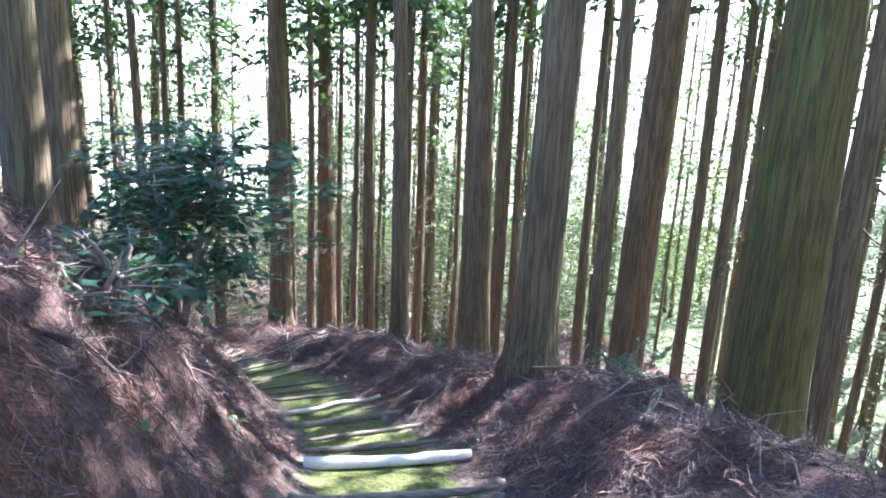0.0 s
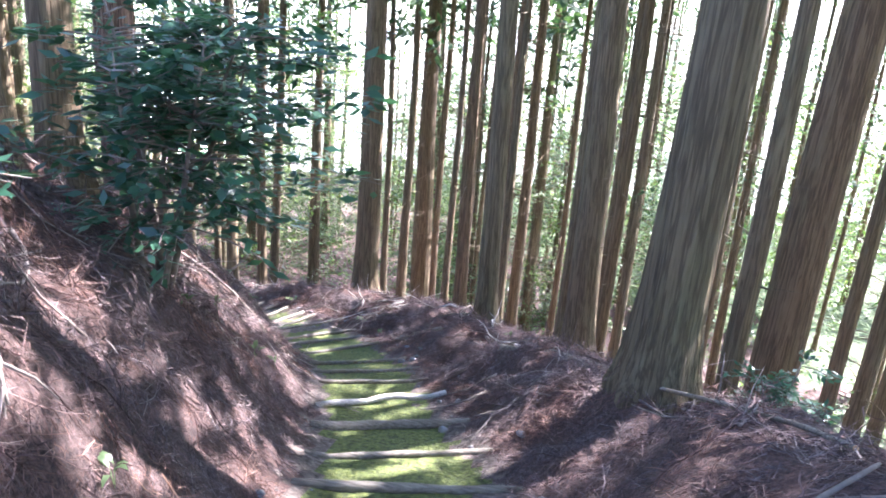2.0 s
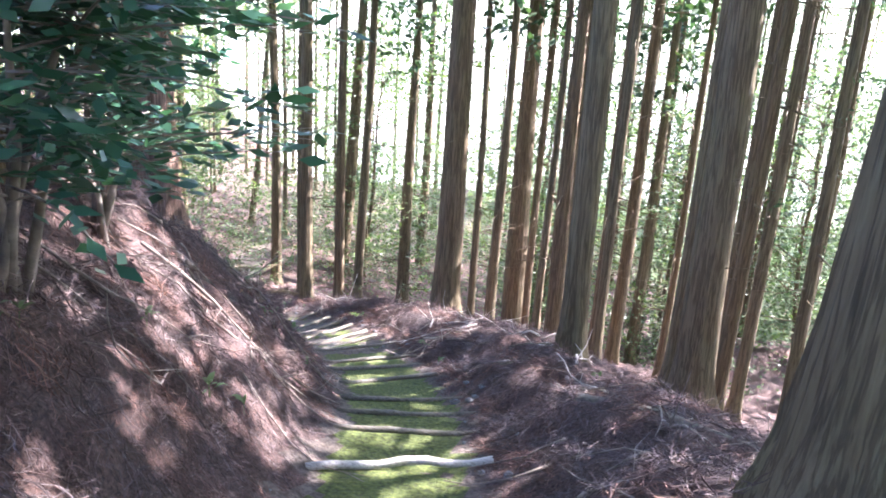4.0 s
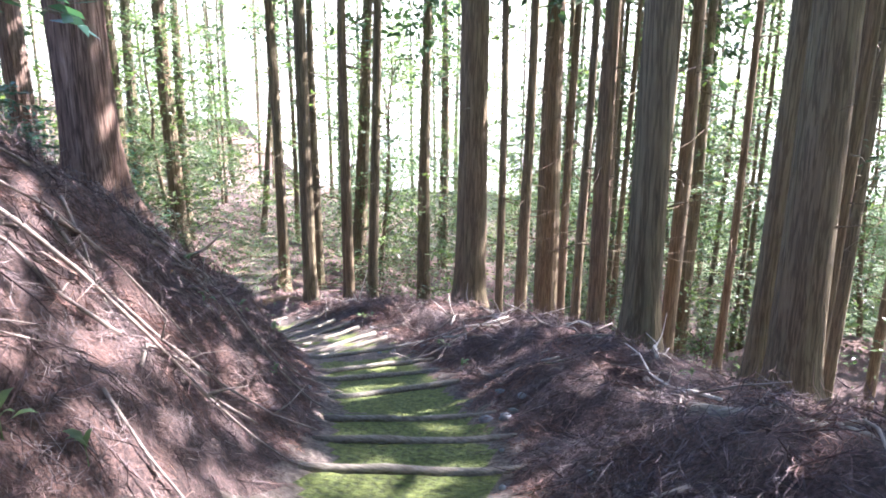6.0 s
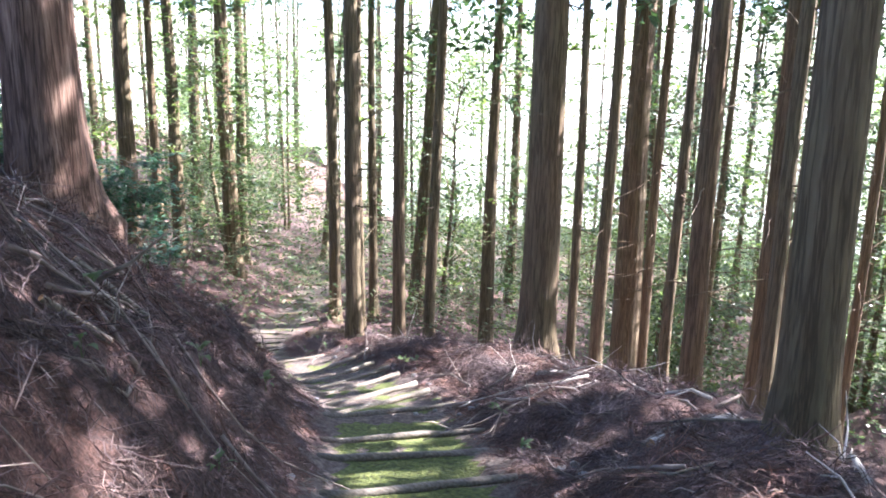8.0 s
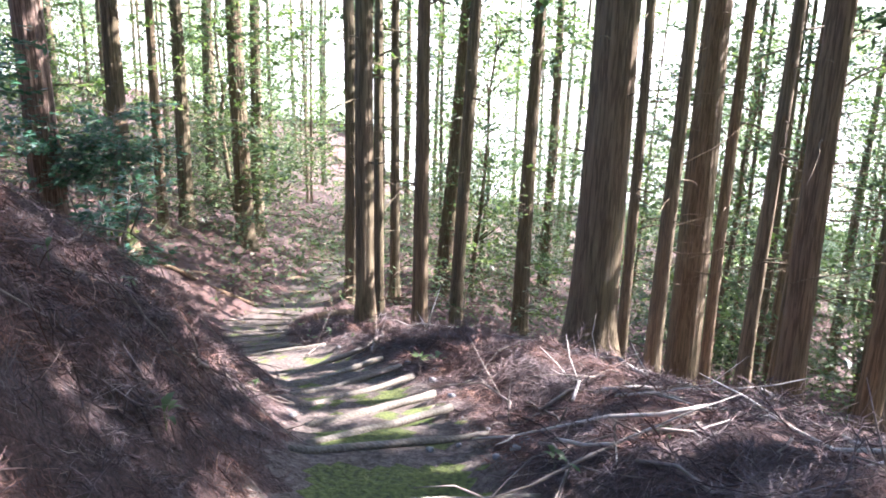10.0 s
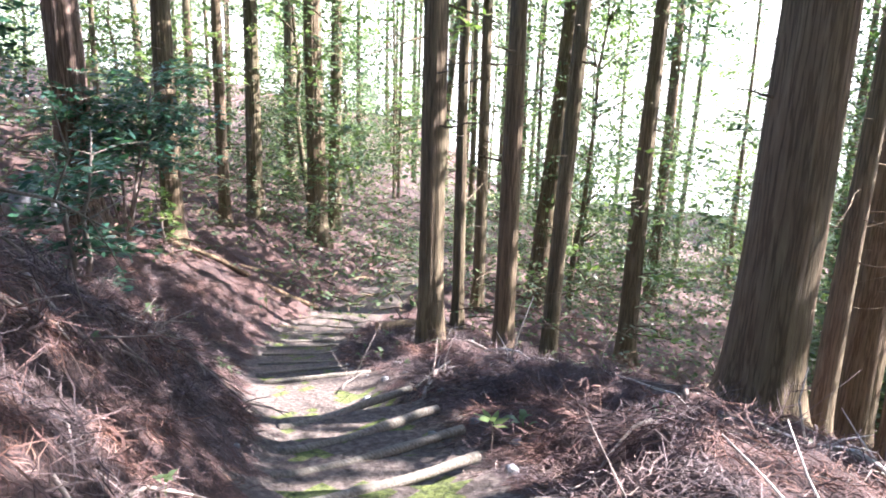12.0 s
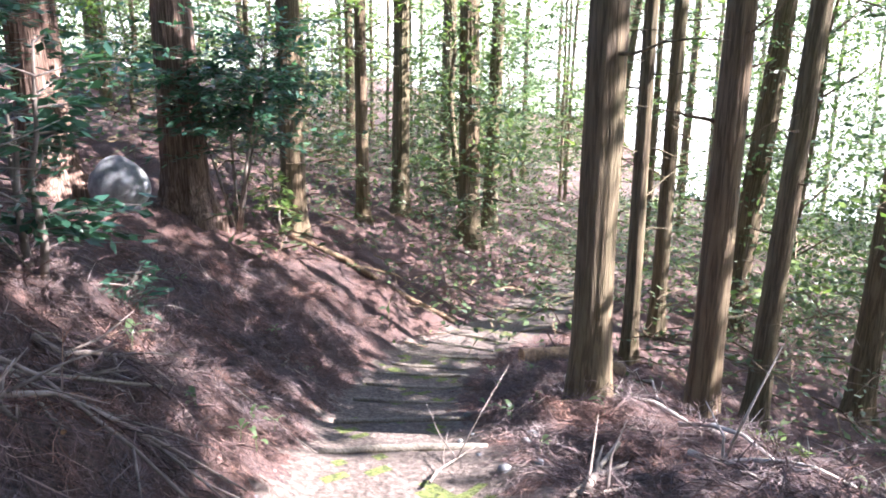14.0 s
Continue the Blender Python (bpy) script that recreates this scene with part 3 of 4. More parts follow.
# ---- shrubs ----
def shrub(name, at, spread_xy, height, stems, sprays, leaves, leaf_size, mat, label, seed, lean=(0.0, 0.0), lift=0.25, aspect=0.42):
    """Stems that fork into level sprays of leaves."""
    rng = np.random.default_rng(seed)
    x, y, z = at
    root = tagged(new(name), label, "shrub")
    root.location = at
    tips, wood = [], []
    for _ in range(stems):
        a = rng.uniform(0, 6.28)
        p = np.array([rng.normal(0, 0.05), rng.normal(0, 0.05), -0.15])
        q = np.array([math.cos(a) * spread_xy * 0.35 + lean[0] * 0.6, math.sin(a) * spread_xy * 0.35 + lean[1] * 0.6, height * rng.uniform(0.6, 0.95)])
        pts = [p + (q - p) * u + np.array([0, 0, 0.08 * math.sin(3.1 * u)]) + rng.normal(0, 0.02, 3) for u in np.linspace(0, 1, 6)]
        wood.append(tube(pts, [0.028, 0.024, 0.02, 0.015, 0.01, 0.005], 6))
        for _ in range(sprays // stems):
            u = rng.uniform(lift, 1.0)
            st = p + (q - p) * u
            b = rng.uniform(0, 6.28)
            ln = spread_xy * rng.uniform(0.35, 1.0) * (1.15 - 0.55 * u)
            end = st + np.array([math.cos(b) * ln + lean[0] * 0.5, math.sin(b) * ln + lean[1] * 0.5, rng.uniform(-0.12, 0.25) * ln])
            tw = [st + (end - st) * v + np.array([0, 0, 0.06 * ln * math.sin(3.1 * v)]) for v in np.linspace(0, 1, 5)]
            wood.append(tube(tw, [0.008, 0.007, 0.005, 0.004, 0.002], 4, False))
            tips.append((st, end, ln))
    part("woody_stem", mesh_from("woody_stem", *joined(wood), TWIG), root, "thin brown branching stems")
    base, way = [], []
    for st, end, ln in tips:
        d = unit(end - st)
        for k in range(leaves):
            v = rng.uniform(0.3, 1.0)
            base.append(st + (end - st) * v + np.array([0, 0, 0.06 * ln * math.sin(3.1 * v)]) + rng.normal(0, 0.035, 3))
            way.append(d + np.array([*rng.normal(0, 0.8, 2), rng.normal(-0.15, 0.25)]))
    ls = leaf_size * rng.uniform(0.6, 1.25, len(base))
    part("foliage", quad_mesh("foliage", kites(np.array(base), np.array(way), ls, ls * aspect, rng, 0.45), mat), root)
    return root


def on_ground(x, y, lift=0.0):
    return (x, y, ground_at(x, y) + lift)


shrub("evergreen_shrub", on_ground(-2.6, 6.35), 1.4, 2.3, 6, 170, 22, 0.13, SHRUB_LEAF, "dense evergreen shrub with glossy dark leaves leaning from the bank", 31, (0.3, 0.1), 0.3)
shrub("evergreen_shrub", on_ground(-3.6, 7.9), 1.1, 2.6, 5, 90, 26, 0.13, SHRUB_LEAF, "dense evergreen shrub with glossy dark leaves on the bank", 36, (0.2, 0.1), 0.35)
shrub("evergreen_shrub", on_ground(-15.7, 19.1), 2.0, 3.3, 6, 190, 32, 0.14, SHRUB_LEAF, "evergreen shrub shading a boulder on the bank", 32, (1.0, -0.7), 0.6)
shrub("evergreen_shrub", on_ground(-13.2, 15.2), 1.7, 3.6, 5, 150, 32, 0.14, SHRUB_LEAF, "dark evergreen shrub between old cedars", 33, (-0.1, 0.2), 0.55)
shrub("cedar_sapling", on_ground(2.75, 9.6), 0.62, 1.7, 2, 56, 30, 0.1, SHRUB_LEAF, "young sapling with blue-green leaves before a trunk", 34, (0, 0), 0.1)
shrub("cedar_sapling", on_ground(3.5, 7.2), 0.55, 1.0, 2, 40, 28, 0.1, SHRUB_LEAF, "low sapling with blue-green leaves at the brink", 35, (0, 0), 0.1)
shrub("leafy_sprout", on_ground(-15.8, 20.0), 0.6, 1.7, 2, 14, 16, 0.14, BRIGHT_LEAF, "sprout with bright yellow-green leaves beside a cedar", 37, (0.1, -0.1), 0.3)
shrub("leafy_sprout", on_ground(-8.3, 12.9), 0.7, 0.9, 3, 36, 22, 0.12, SHRUB_LEAF, "low leafy shrub at the foot of a cedar", 38)
shrub("leafy_sprout", on_ground(-9.6, 15.4), 0.8, 1.5, 3, 46, 24, 0.12, SHRUB_LEAF, "leafy shrub among cedars on the bank", 39)
for n, (x, y, size, mat) in enumerate([(-8.9, 20.2, 0.5, BRIGHT_LEAF), (-7.7, 20.6, 0.45, BRIGHT_LEAF), (-2.1, 4.2, 0.5, SHRUB_LEAF), (-1.8, 3.4, 0.5, SHRUB_LEAF), (-10.7, 16.1, 0.4, SHRUB_LEAF)]):
    shrub("ground_plant", on_ground(x, y), size, size * 0.8, 3, 18, 9, 0.12, mat, "low broad-leaved plant growing from the litter", 50 + n, aspect=0.3)


def seedling(x, y):
    root = tagged(new("seedling"), "seedling with yellow-green leaves on the path's edge", "plant")
    root.location = on_ground(x, y)
    part("stem", mesh_from("stem", *tube([(0, 0, -0.05), (0.01, 0, 0.1), (0.0, 0.01, 0.24)], [0.006, 0.005, 0.004], 6), TWIG), root)
    rng = np.random.default_rng(4)
    for k in range(7):
        a = 0.9 * k
        leaf = kites(np.array([[0, 0, 0.0]]), np.array([[math.cos(a), math.sin(a), 0.25]]), 0.13, 0.05, rng, 0.25)
        ob = part("leaf", quad_mesh("leaf", leaf, BRIGHT_LEAF), root)
        ob.location = (0, 0, 0.2 + 0.01 * k)


seedling(-5.54, 16.0)


# ---- boulder, logs and stones ----
def rock_mesh(name, size, seed, mat, cuts=3):
    bm = bmesh.new()
    bmesh.ops.create_icosphere(bm, subdivisions=cuts, radius=1.0)
    off = Vector((seed * 3.1, seed * 1.7, 0))
    for v in bm.verts:
        k = 1 + 0.16 * noise.noise(v.co * 1.1 + off) + 0.05 * noise.noise(v.co * 3.5 + off)
        v.co = Vector((v.co.x * size[0], v.co.y * size[1], v.co.z * size[2])) * k
    me = bpy.data.meshes.new(name)
    bm.to_mesh(me)
    bm.free()
    me.polygons.foreach_set("use_smooth", np.ones(len(me.polygons), bool))
    me.materials.append(mat)
    return me


b = tagged(new("boulder", rock_mesh("boulder", (0.4, 0.37, 0.4), 1, STONE, 4)), "rounded grey boulder resting on the bank beside an old cedar", "boulder")
b.location = on_ground(-14.95, 17.2, 0.35)
PEBBLES = [rock_mesh("stone", (0.05, 0.04, 0.03), 10 + n, STONE, 1) for n in range(4)]
rng = np.random.default_rng(12)
for n in range(90):
    s = rng.uniform(3, 22)
    side = rng.choice([-1, 1], p=[0.8, 0.2])
    off = side * rng.normal(0.8 if side < 0 else 0.62, 0.2 if side < 0 else 0.08)
    x, y = np.interp(s, WAY_S, WAY[:, 0]), np.interp(s, WAY_S, WAY[:, 1])
    x2, y2 = np.interp(s + 0.1, WAY_S, WAY[:, 0]), np.interp(s + 0.1, WAY_S, WAY[:, 1])
    q = math.hypot(x2 - x, y2 - y)
    x, y = x - (y2 - y) / q * off, y + (x2 - x) / q * off
    k = rng.uniform(0.3, 1.0) ** 2 * (1.1 if side < 0 else 0.6) + 0.2
    ob = tagged(new("stone", PEBBLES[n % 4]), "small pale stone lying at the path's edge", "stone", "stones along the path")
    ob.matrix_basis = pose(x, y, ground_at(x, y) + 0.008 * k, 0, 0, rng.uniform(0, 360)) @ Matrix.Diagonal((k, k, k, 1))


def round_log(points, radius, label, bark=BARK):
    root = tagged(new("fallen_log"), label, "log")
    root.location = points[0]
    rel = [tuple(np.subtract(p, points[0])) for p in points]
    part("bark", mesh_from("bark", *tube(rel, [radius] * len(rel), 16, False), bark), root)
    for end, nxt in ((0, 1), (-1, -2)):
        d = Vector(np.subtract(rel[end], rel[nxt])).normalized()
        v, f = tube([Vector(rel[end]) - d * 0.01, Vector(rel[end]) + d * 0.004], [radius * 0.97] * 2, 16)
        part("cut_face", mesh_from("cut_face", v, f, CUT_WOOD, False), root, "orange-brown sawn end")


def over_ground(points, lift):
    return [(x, y, ground_at(x, y) + lift) for x, y in points]


round_log(over_ground([(-11.2, 21.1), (-10.9, 21.7), (-10.55, 22.4)], 0.1), 0.13, "sawn log lying on the berm, cut end showing")
round_log(over_ground([(-14.5, 22.7), (-14.9, 21.8), (-15.4, 20.9), (-16.0, 20.0)], 0.045), 0.05, "long fallen pole lying along the foot of the bank")
round_log(over_ground([(-1.6, 12.3), (-1.2, 13.2), (-0.9, 14.2)], 0.025), 0.035, "pale fallen pole lying along the brink", PALE_LOG)
round_log(over_ground([(-3.5, 15.6), (-2.9, 15.2), (-2.2, 14.7), (-1.4, 14.2)], 0.03), 0.04, "grey fallen pole lying on the berm", GREY_LOG)
round_log(over_ground([(-0.3, 9.5), (0.3, 9.3), (1.2, 9.0), (2.4, 8.7)], 0.04), 0.06, "fallen pole lying across the brink of the slope", GREY_LOG)
for points, radius in (
    ([(0.94, 6.91), (1.18, 5.74), (1.48, 5.52), (1.55, 5.13)], 0.02),
    ([(0.66, 7.32), (0.94, 7.03), (1.39, 7.61)], 0.014),
    ([(-4.59, 10.59), (-4.43, 10.68), (-4.28, 10.80)], 0.03),
    ([(-3.84, 9.90), (-3.80, 10.02), (-3.73, 10.14)], 0.024),
    ([(-8.87, 14.92), (-8.44, 15.09), (-7.72, 15.21)], 0.016),
    ([(-8.43, 14.86), (-8.07, 15.06), (-8.63, 15.80)], 0.012),
    ([(-6.99, 17.01), (-7.02, 17.30), (-7.51, 18.22)], 0.02),
    ([(-1.72, 12.71), (-1.31, 12.37), (-1.01, 12.50)], 0.014),
    ([(-1.64, 11.59), (-1.35, 11.34), (-1.10, 11.59)], 0.012),
):
    round_log(over_ground(points, 0.7 * radius + 0.04), 0.7 * radius, "long bare pole lying on the cedar litter", GREY_LOG)


# ---- fallen branches ----
def fallen_branch(points, radius, seed, label, mat=TWIG, twigs=3):
    rng = np.random.default_rng(seed)
    root = tagged(new("fallen_branch"), label, "branch", "fallen branches in the litter")
    p0 = np.array(points[0])
    rel = [np.array(p) - p0 for p in points]
    root.location = points[0]
    n = len(rel)
    part("limb", mesh_from("limb", *tube(rel, [radius * (1 - 0.7 * i / (n - 1)) for i in range(n)], 7), mat), root)
    for _ in range(twigs):
        i = int(rng.integers(1, n - 1)) if n > 2 else 0
        d = unit(rel[min(i + 1, n - 1)] - rel[i]) + rng.normal(0, 0.6, 3) + (0, 0, 0.25)
        ln = rng.uniform(0.12, 0.4)
        tw = [rel[i], rel[i] + d * ln * 0.5, rel[i] + d * ln + rng.normal(0, 0.05, 3)]
        part("twig", mesh_from("twig", *tube(tw, [radius * 0.5, radius * 0.35, radius * 0.15], 5), mat), root)


def lying(a, b, radius, seed, bow=0.08, lift=0.03, **more):
    rng = np.random.default_rng(seed)
    a, b = np.array(a, float), np.array(b, float)
    side = np.array([-(b - a)[1], (b - a)[0]])
    pts = [a + (b - a) * u + side * bow * math.sin(3.14 * u) + rng.normal(0, 0.012, 2) for u in np.linspace(0, 1, 6)]
    fallen_branch([(x, y, ground_at(x, y) + lift + rng.uniform(0, 0.03)) for x, y in pts], radius, seed, "dead bare branch lying on the cedar litter", **more)


BRANCHES = [
    (-3.97, 9.88, -3.95, 10.36, 0.016),
    (-2.69, 8.44, -3.07, 9.45, 0.01),
    (-0.74, 10.89, -0.30, 10.54, 0.02),
    (-3.71, 8.95, -3.65, 9.17, 0.02),
    (1.61, 4.23, 1.41, 2.67, 0.016),
    (1.71, 4.19, 1.55, 2.59, 0.012),
    (1.25, 3.68, 1.80, 4.84, 0.025),
    (0.62, 7.04, 1.29, 5.33, 0.012),
    (0.64, 7.07, 1.27, 6.45, 0.014),
    (-4.25, 10.32, -4.07, 10.50, 0.03),
    (-3.57, 10.10, -3.46, 9.78, 0.012),
    (-6.90, 13.76, -6.73, 14.06, 0.014),
    (-8.70, 15.28, -8.84, 15.87, 0.018),
    (-8.50, 15.19, -8.62, 15.64, 0.012),
    (-6.96, 17.24, -7.17, 17.83, 0.025),
    (-3.82, 14.74, -3.21, 14.07, 0.012),
    (-4.89, 17.88, -5.08, 19.74, 0.03),
    (-7.47, 13.72, -9.14, 14.69, 0.016),
    (-2.41, 7.29, -2.35, 6.58, 0.01),
    (-2.37, 4.89, -1.68, 3.96, 0.012),
    (-1.55, 3.84, -1.41, 3.75, 0.014),
    (-1.62, 12.14, -1.45, 12.70, 0.014),
    (-6.66, 16.70, -6.92, 17.48, 0.02),
    (-7.30, 14.08, -6.92, 14.29, 0.016),
    (0.63, 7.14, 1.33, 6.46, 0.012),
    (-7.74, 15.02, -7.70, 15.10, 0.016),
    (-0.62, 11.06, -0.30, 10.68, 0.025),
    (-7.94, 17.05, -8.16, 17.61, 0.01),
]
for n, (ax, ay, bx, by, r) in enumerate(BRANCHES):
    lying((ax, ay), (bx, by), r, 300 + n)
rng = np.random.default_rng(21)
for n in range(150):
    s, side = rng.uniform(0, 24), rng.choice([-1, 1])
    off = side * (0.95 + abs(rng.normal(0, 1.3)))
    x, y = np.interp(s, WAY_S, WAY[:, 0]), np.interp(s, WAY_S, WAY[:, 1])
    x2, y2 = np.interp(s + 0.1, WAY_S, WAY[:, 0]), np.interp(s + 0.1, WAY_S, WAY[:, 1])
    q = math.hypot(x2 - x, y2 - y)
    x, y = x - (y2 - y) / q * off, y + (x2 - x) / q * off
    a, ln = rng.uniform(0, 6.28), rng.uniform(0.25, 1.1)
    lying((x, y), (x + math.cos(a) * ln, y + math.sin(a) * ln), rng.uniform(0.005, 0.014), 400 + n, rng.normal(0, 0.12), twigs=int(rng.integers(0, 4)))

for n in range(46):
    s, off = rng.uniform(15, 27), -rng.uniform(1.6, 7.5)
    x, y = (float(v) for v in place_along(s, off))
    a, ln = rng.uniform(0, 6.28), rng.uniform(0.6, 1.9)
    lying((x, y), (x + math.cos(a) * ln, y + math.sin(a) * ln), rng.uniform(0.01, 0.024), 600 + n, rng.normal(0, 0.1), 0.05, mat=PALE_LOG if n % 3 else TWIG, twigs=int(rng.integers(1, 5)))

for n in range(34):
    up = n % 2 == 0
    s, off = (rng.uniform(6, 20), rng.uniform(1.2, 3.2)) if up else (rng.uniform(6, 16), -rng.uniform(1.0, 2.6))
    x, y = (float(v) for v in place_along(s, off))
    a, ln = rng.uniform(0, 6.28), rng.uniform(0.8, 1.7)
    lying((x, y), (x + math.cos(a) * ln, y + math.sin(a) * ln), rng.uniform(0.009, 0.018), 660 + n, rng.normal(0, 0.18), 0.07, mat=PALE_LOG if n % 4 == 1 else TWIG, twigs=int(rng.integers(1, 5)))


# ---- green sprouts ----
def leaf_mesh(seed):
    """One soft pointed leaf with its stalk, growing along x from the root."""
    rng = np.random.default_rng(seed)
    ln, w, rise = rng.uniform(0.06, 0.11), rng.uniform(0.3, 0.42), rng.uniform(0.03, 0.1)
    verts = [(0, -0.0015, -0.01), (0, 0.0015, -0.01)]
    for k, half, up in ((0, 0.02, 0), (0.35, w, 0.3), (0.7, w * 0.75, 0.35), (1.0, 0.02, 0.2)):
        verts += [(0.02 + ln * k, -half * ln * 0.5, rise + up * ln), (0.02 + ln * k, half * ln * 0.5, rise + up * ln)]
    return mesh_from("leaf", verts, [(2 * i, 2 * i + 1, 2 * i + 3, 2 * i + 2) for i in range(4)], BRUSH_LEAF)


SPROUT_LEAVES = [leaf_mesh(700 + n) for n in range(6)]
for n in range(60):
    s, side = rng.uniform(1, 24), rng.choice([-1, 1], p=[0.35, 0.65])
    x, y = (float(v) for v in place_along(s, side * (0.75 + abs(rng.normal(0, 0.9)))))
    root = tagged(new("sprout"), "small green sprout growing out of the litter", "plant", "sprouts in the litter")
    k = rng.uniform(0.6, 1.3)
    root.matrix_basis = pose(x, y, ground_at(x, y) + 0.015) @ Matrix.Diagonal((k, k, k, 1))
    for j in range(int(rng.integers(4, 8))):
        part("leaf", SPROUT_LEAVES[(n + j) % 6], root).matrix_basis = pose(0, 0, 0, 0, rng.uniform(-25, 15), rng.uniform(0, 360))


# ---- litter, undergrowth and far foliage ----
def strips(root, way, bend, length, width, rng, tilt=0.8):
    """Narrow ribbons of two stretches that curve along the way; n x 3 x 2 x 3 corners."""
    way = unit(way)
    side = unit(np.cross(way, unit(np.array([0, 0, 1.0]) + rng.normal(0, tilt, way.shape))))
    length, width = np.broadcast_to(length, len(root))[:, None], np.broadcast_to(width, len(root))[:, None]
    mid = root + way * length * 0.5
    tip = mid + unit(way + bend) * length * 0.5
    return np.stack([np.stack([p - side * width * k / 2, p + side * width * k / 2], 1) for p, k in ((root, 0.8), (mid, 1.0), (tip, 0.25))], 1)


def strip_mesh(name, corners, mat):
    n = len(corners)
    me = bpy.data.meshes.new(name)
    me.vertices.add(6 * n)
    me.vertices.foreach_set("co", np.ascontiguousarray(corners, dtype=np.float32).ravel())
    quads = (np.array([[0, 1, 3, 2], [2, 3, 5, 4]])[None] + 6 * np.arange(n)[:, None, None]).reshape(-1, 4)
    me.loops.add(quads.size)
    me.loops.foreach_set("vertex_index", quads.ravel().astype(np.int32))
    me.polygons.add(len(quads))
    me.polygons.foreach_set("loop_start", np.arange(0, quads.size, 4, dtype=np.int32))
    me.update()
    me.materials.append(mat)
    return me


def fronds(name, count, s_range, off_lo, off_sigma, size, seed, label, pieces=9, mat=None, heap=0.0):
    """Dead cedar sprays: a bent stem with ropy curved side twigs, strewn over the ground or heaped."""
    rng = np.random.default_rng(seed)
    s = rng.uniform(*s_range, count)
    off = rng.choice([-1, 1], count) * (off_lo + np.abs(rng.normal(0, off_sigma, count)))
    x, y = place_along(s, off)
    keep = lumps(x, y, 0.9, seed) + 0.6 * lumps(x, y, 0.4, seed + 1) > -1.0 + heap
    x, y = x[keep], y[keep]
    count = len(x)
    z = ground(x, y)
    a = rng.uniform(0, 6.28, count)
    rise = (ground(x + 0.15 * np.cos(a), y + 0.15 * np.sin(a)) - z) / 0.15
    way = unit(np.stack([np.cos(a), np.sin(a), rise + rng.normal(0.06, 0.2, count)], -1))
    ln = size * rng.uniform(0.5, 1.5, count)
    root = np.stack([x, y, z + rng.uniform(0.0, 0.2, count) * size], -1)
    side = unit(np.cross(way, (0, 0, 1.0)) + np.array([0, 0, 0.2]) * rng.normal(0, 1, (count, 1)))
    sag = np.stack([rng.normal(0, 0.5, count), rng.normal(0, 0.5, count), rng.uniform(-0.6, 0.1, count)], -1)
    out = [strips(root, way, sag, ln, ln * 0.012 + 0.002, rng)]
    for k in range(pieces):
        u = (k + 0.8) / (pieces + 0.5)
        p = root + way * (ln * min(u, 0.5))[:, None] + unit(way + sag) * (ln * max(u - 0.5, 0))[:, None]
        w = way * 0.8 + side * (1 if k % 2 else -1) * rng.uniform(0.5, 1.2, (count, 1)) + rng.normal(0, 0.35, (count, 3))
        out.append(strips(p, w, way * 0.8 + rng.normal(0, 0.6, (count, 3)), ln * (0.5 - 0.25 * u) * rng.uniform(0.5, 1.2, count), ln * 0.008 + 0.002, rng))
    tagged(new(name, strip_mesh(name, np.concatenate(out), mat or DEAD_FROND)), label, "litter", kind="stuff")


fronds("cedar_litter", 21000, (-2.0, 26.0), 0.85, 1.4, 0.2, 71, "red-brown dead cedar fronds heaped on the banks", 11)
fronds("frond_heap", 7500, (-1.0, 25.0), 0.95, 1.2, 0.34, 74, "heaped red-brown cedar fronds with dark gaps", 16, heap=0.8)
fronds("fine_litter", 7000, (-1.0, 24.0), 0.55, 0.5, 0.09, 72, "brown needles and broken sprigs beside the path", 4)
fronds("frond_heap", 6000, (13.0, 28.0), 1.0, 2.4, 0.36, 75, "heaped red-brown cedar fronds on the steep bank", 12, heap=0.6)
fronds("fine_litter", 7000, (-1.0, 24.0), 0.66, 0.3, 0.15, 76, "brown sprigs slipped down to the edge of the path", 7)
fronds("far_litter", 7000, (0.0, 36.0), 2.5, 4.0, 0.36, 73, "brown dead fronds over the forest floor", 5)


def leaf_cloud(name, count, s_range, off_range, up_range, size, mat, seed, label, clump=12, radius=0.5, power=1.0):
    rng = np.random.default_rng(seed)
    n = count // clump
    s, off = rng.uniform(*s_range, n), rng.uniform(*off_range, n)
    x, y = place_along(s, off)
    z = ground(x, y) + up_range[0] + (up_range[1] - up_range[0]) * rng.uniform(0, 1, n) ** power
    c = np.repeat(np.stack([x, y, z], -1), clump, 0)
    base = c + rng.normal(0, 1, c.shape) * radius * np.array([1, 1, 0.45])
    ls = size * rng.uniform(0.6, 1.4, len(base))
    way = rng.normal(0, 1, base.shape) * np.array([1, 1, 0.45])
    tagged(new(name, quad_mesh(name, kites(base, way, ls, ls * 0.5, rng, 0.7), mat)), label, "foliage", kind="stuff")


leaf_cloud("undergrowth", 30000, (31, 60), (-16, 14), (0.0, 2.4), 0.125, BRUSH_LEAF, 81, "sunlit broad-leaved undergrowth where the path bends", 40, 0.6, 1.6)
leaf_cloud("undergrowth", 24000, (14, 50), (-48, -11), (0.0, 2.4), 0.13, BRUSH_LEAF, 82, "broad-leaved undergrowth down the slope", 40, 0.6, 1.5)
leaf_cloud("undergrowth", 30000, (-6, 14), (-50, -10), (0.0, 3.0), 0.17, BRUSH_LEAF, 83, "broad-leaved undergrowth down the slope", 40, 0.6, 1.6)


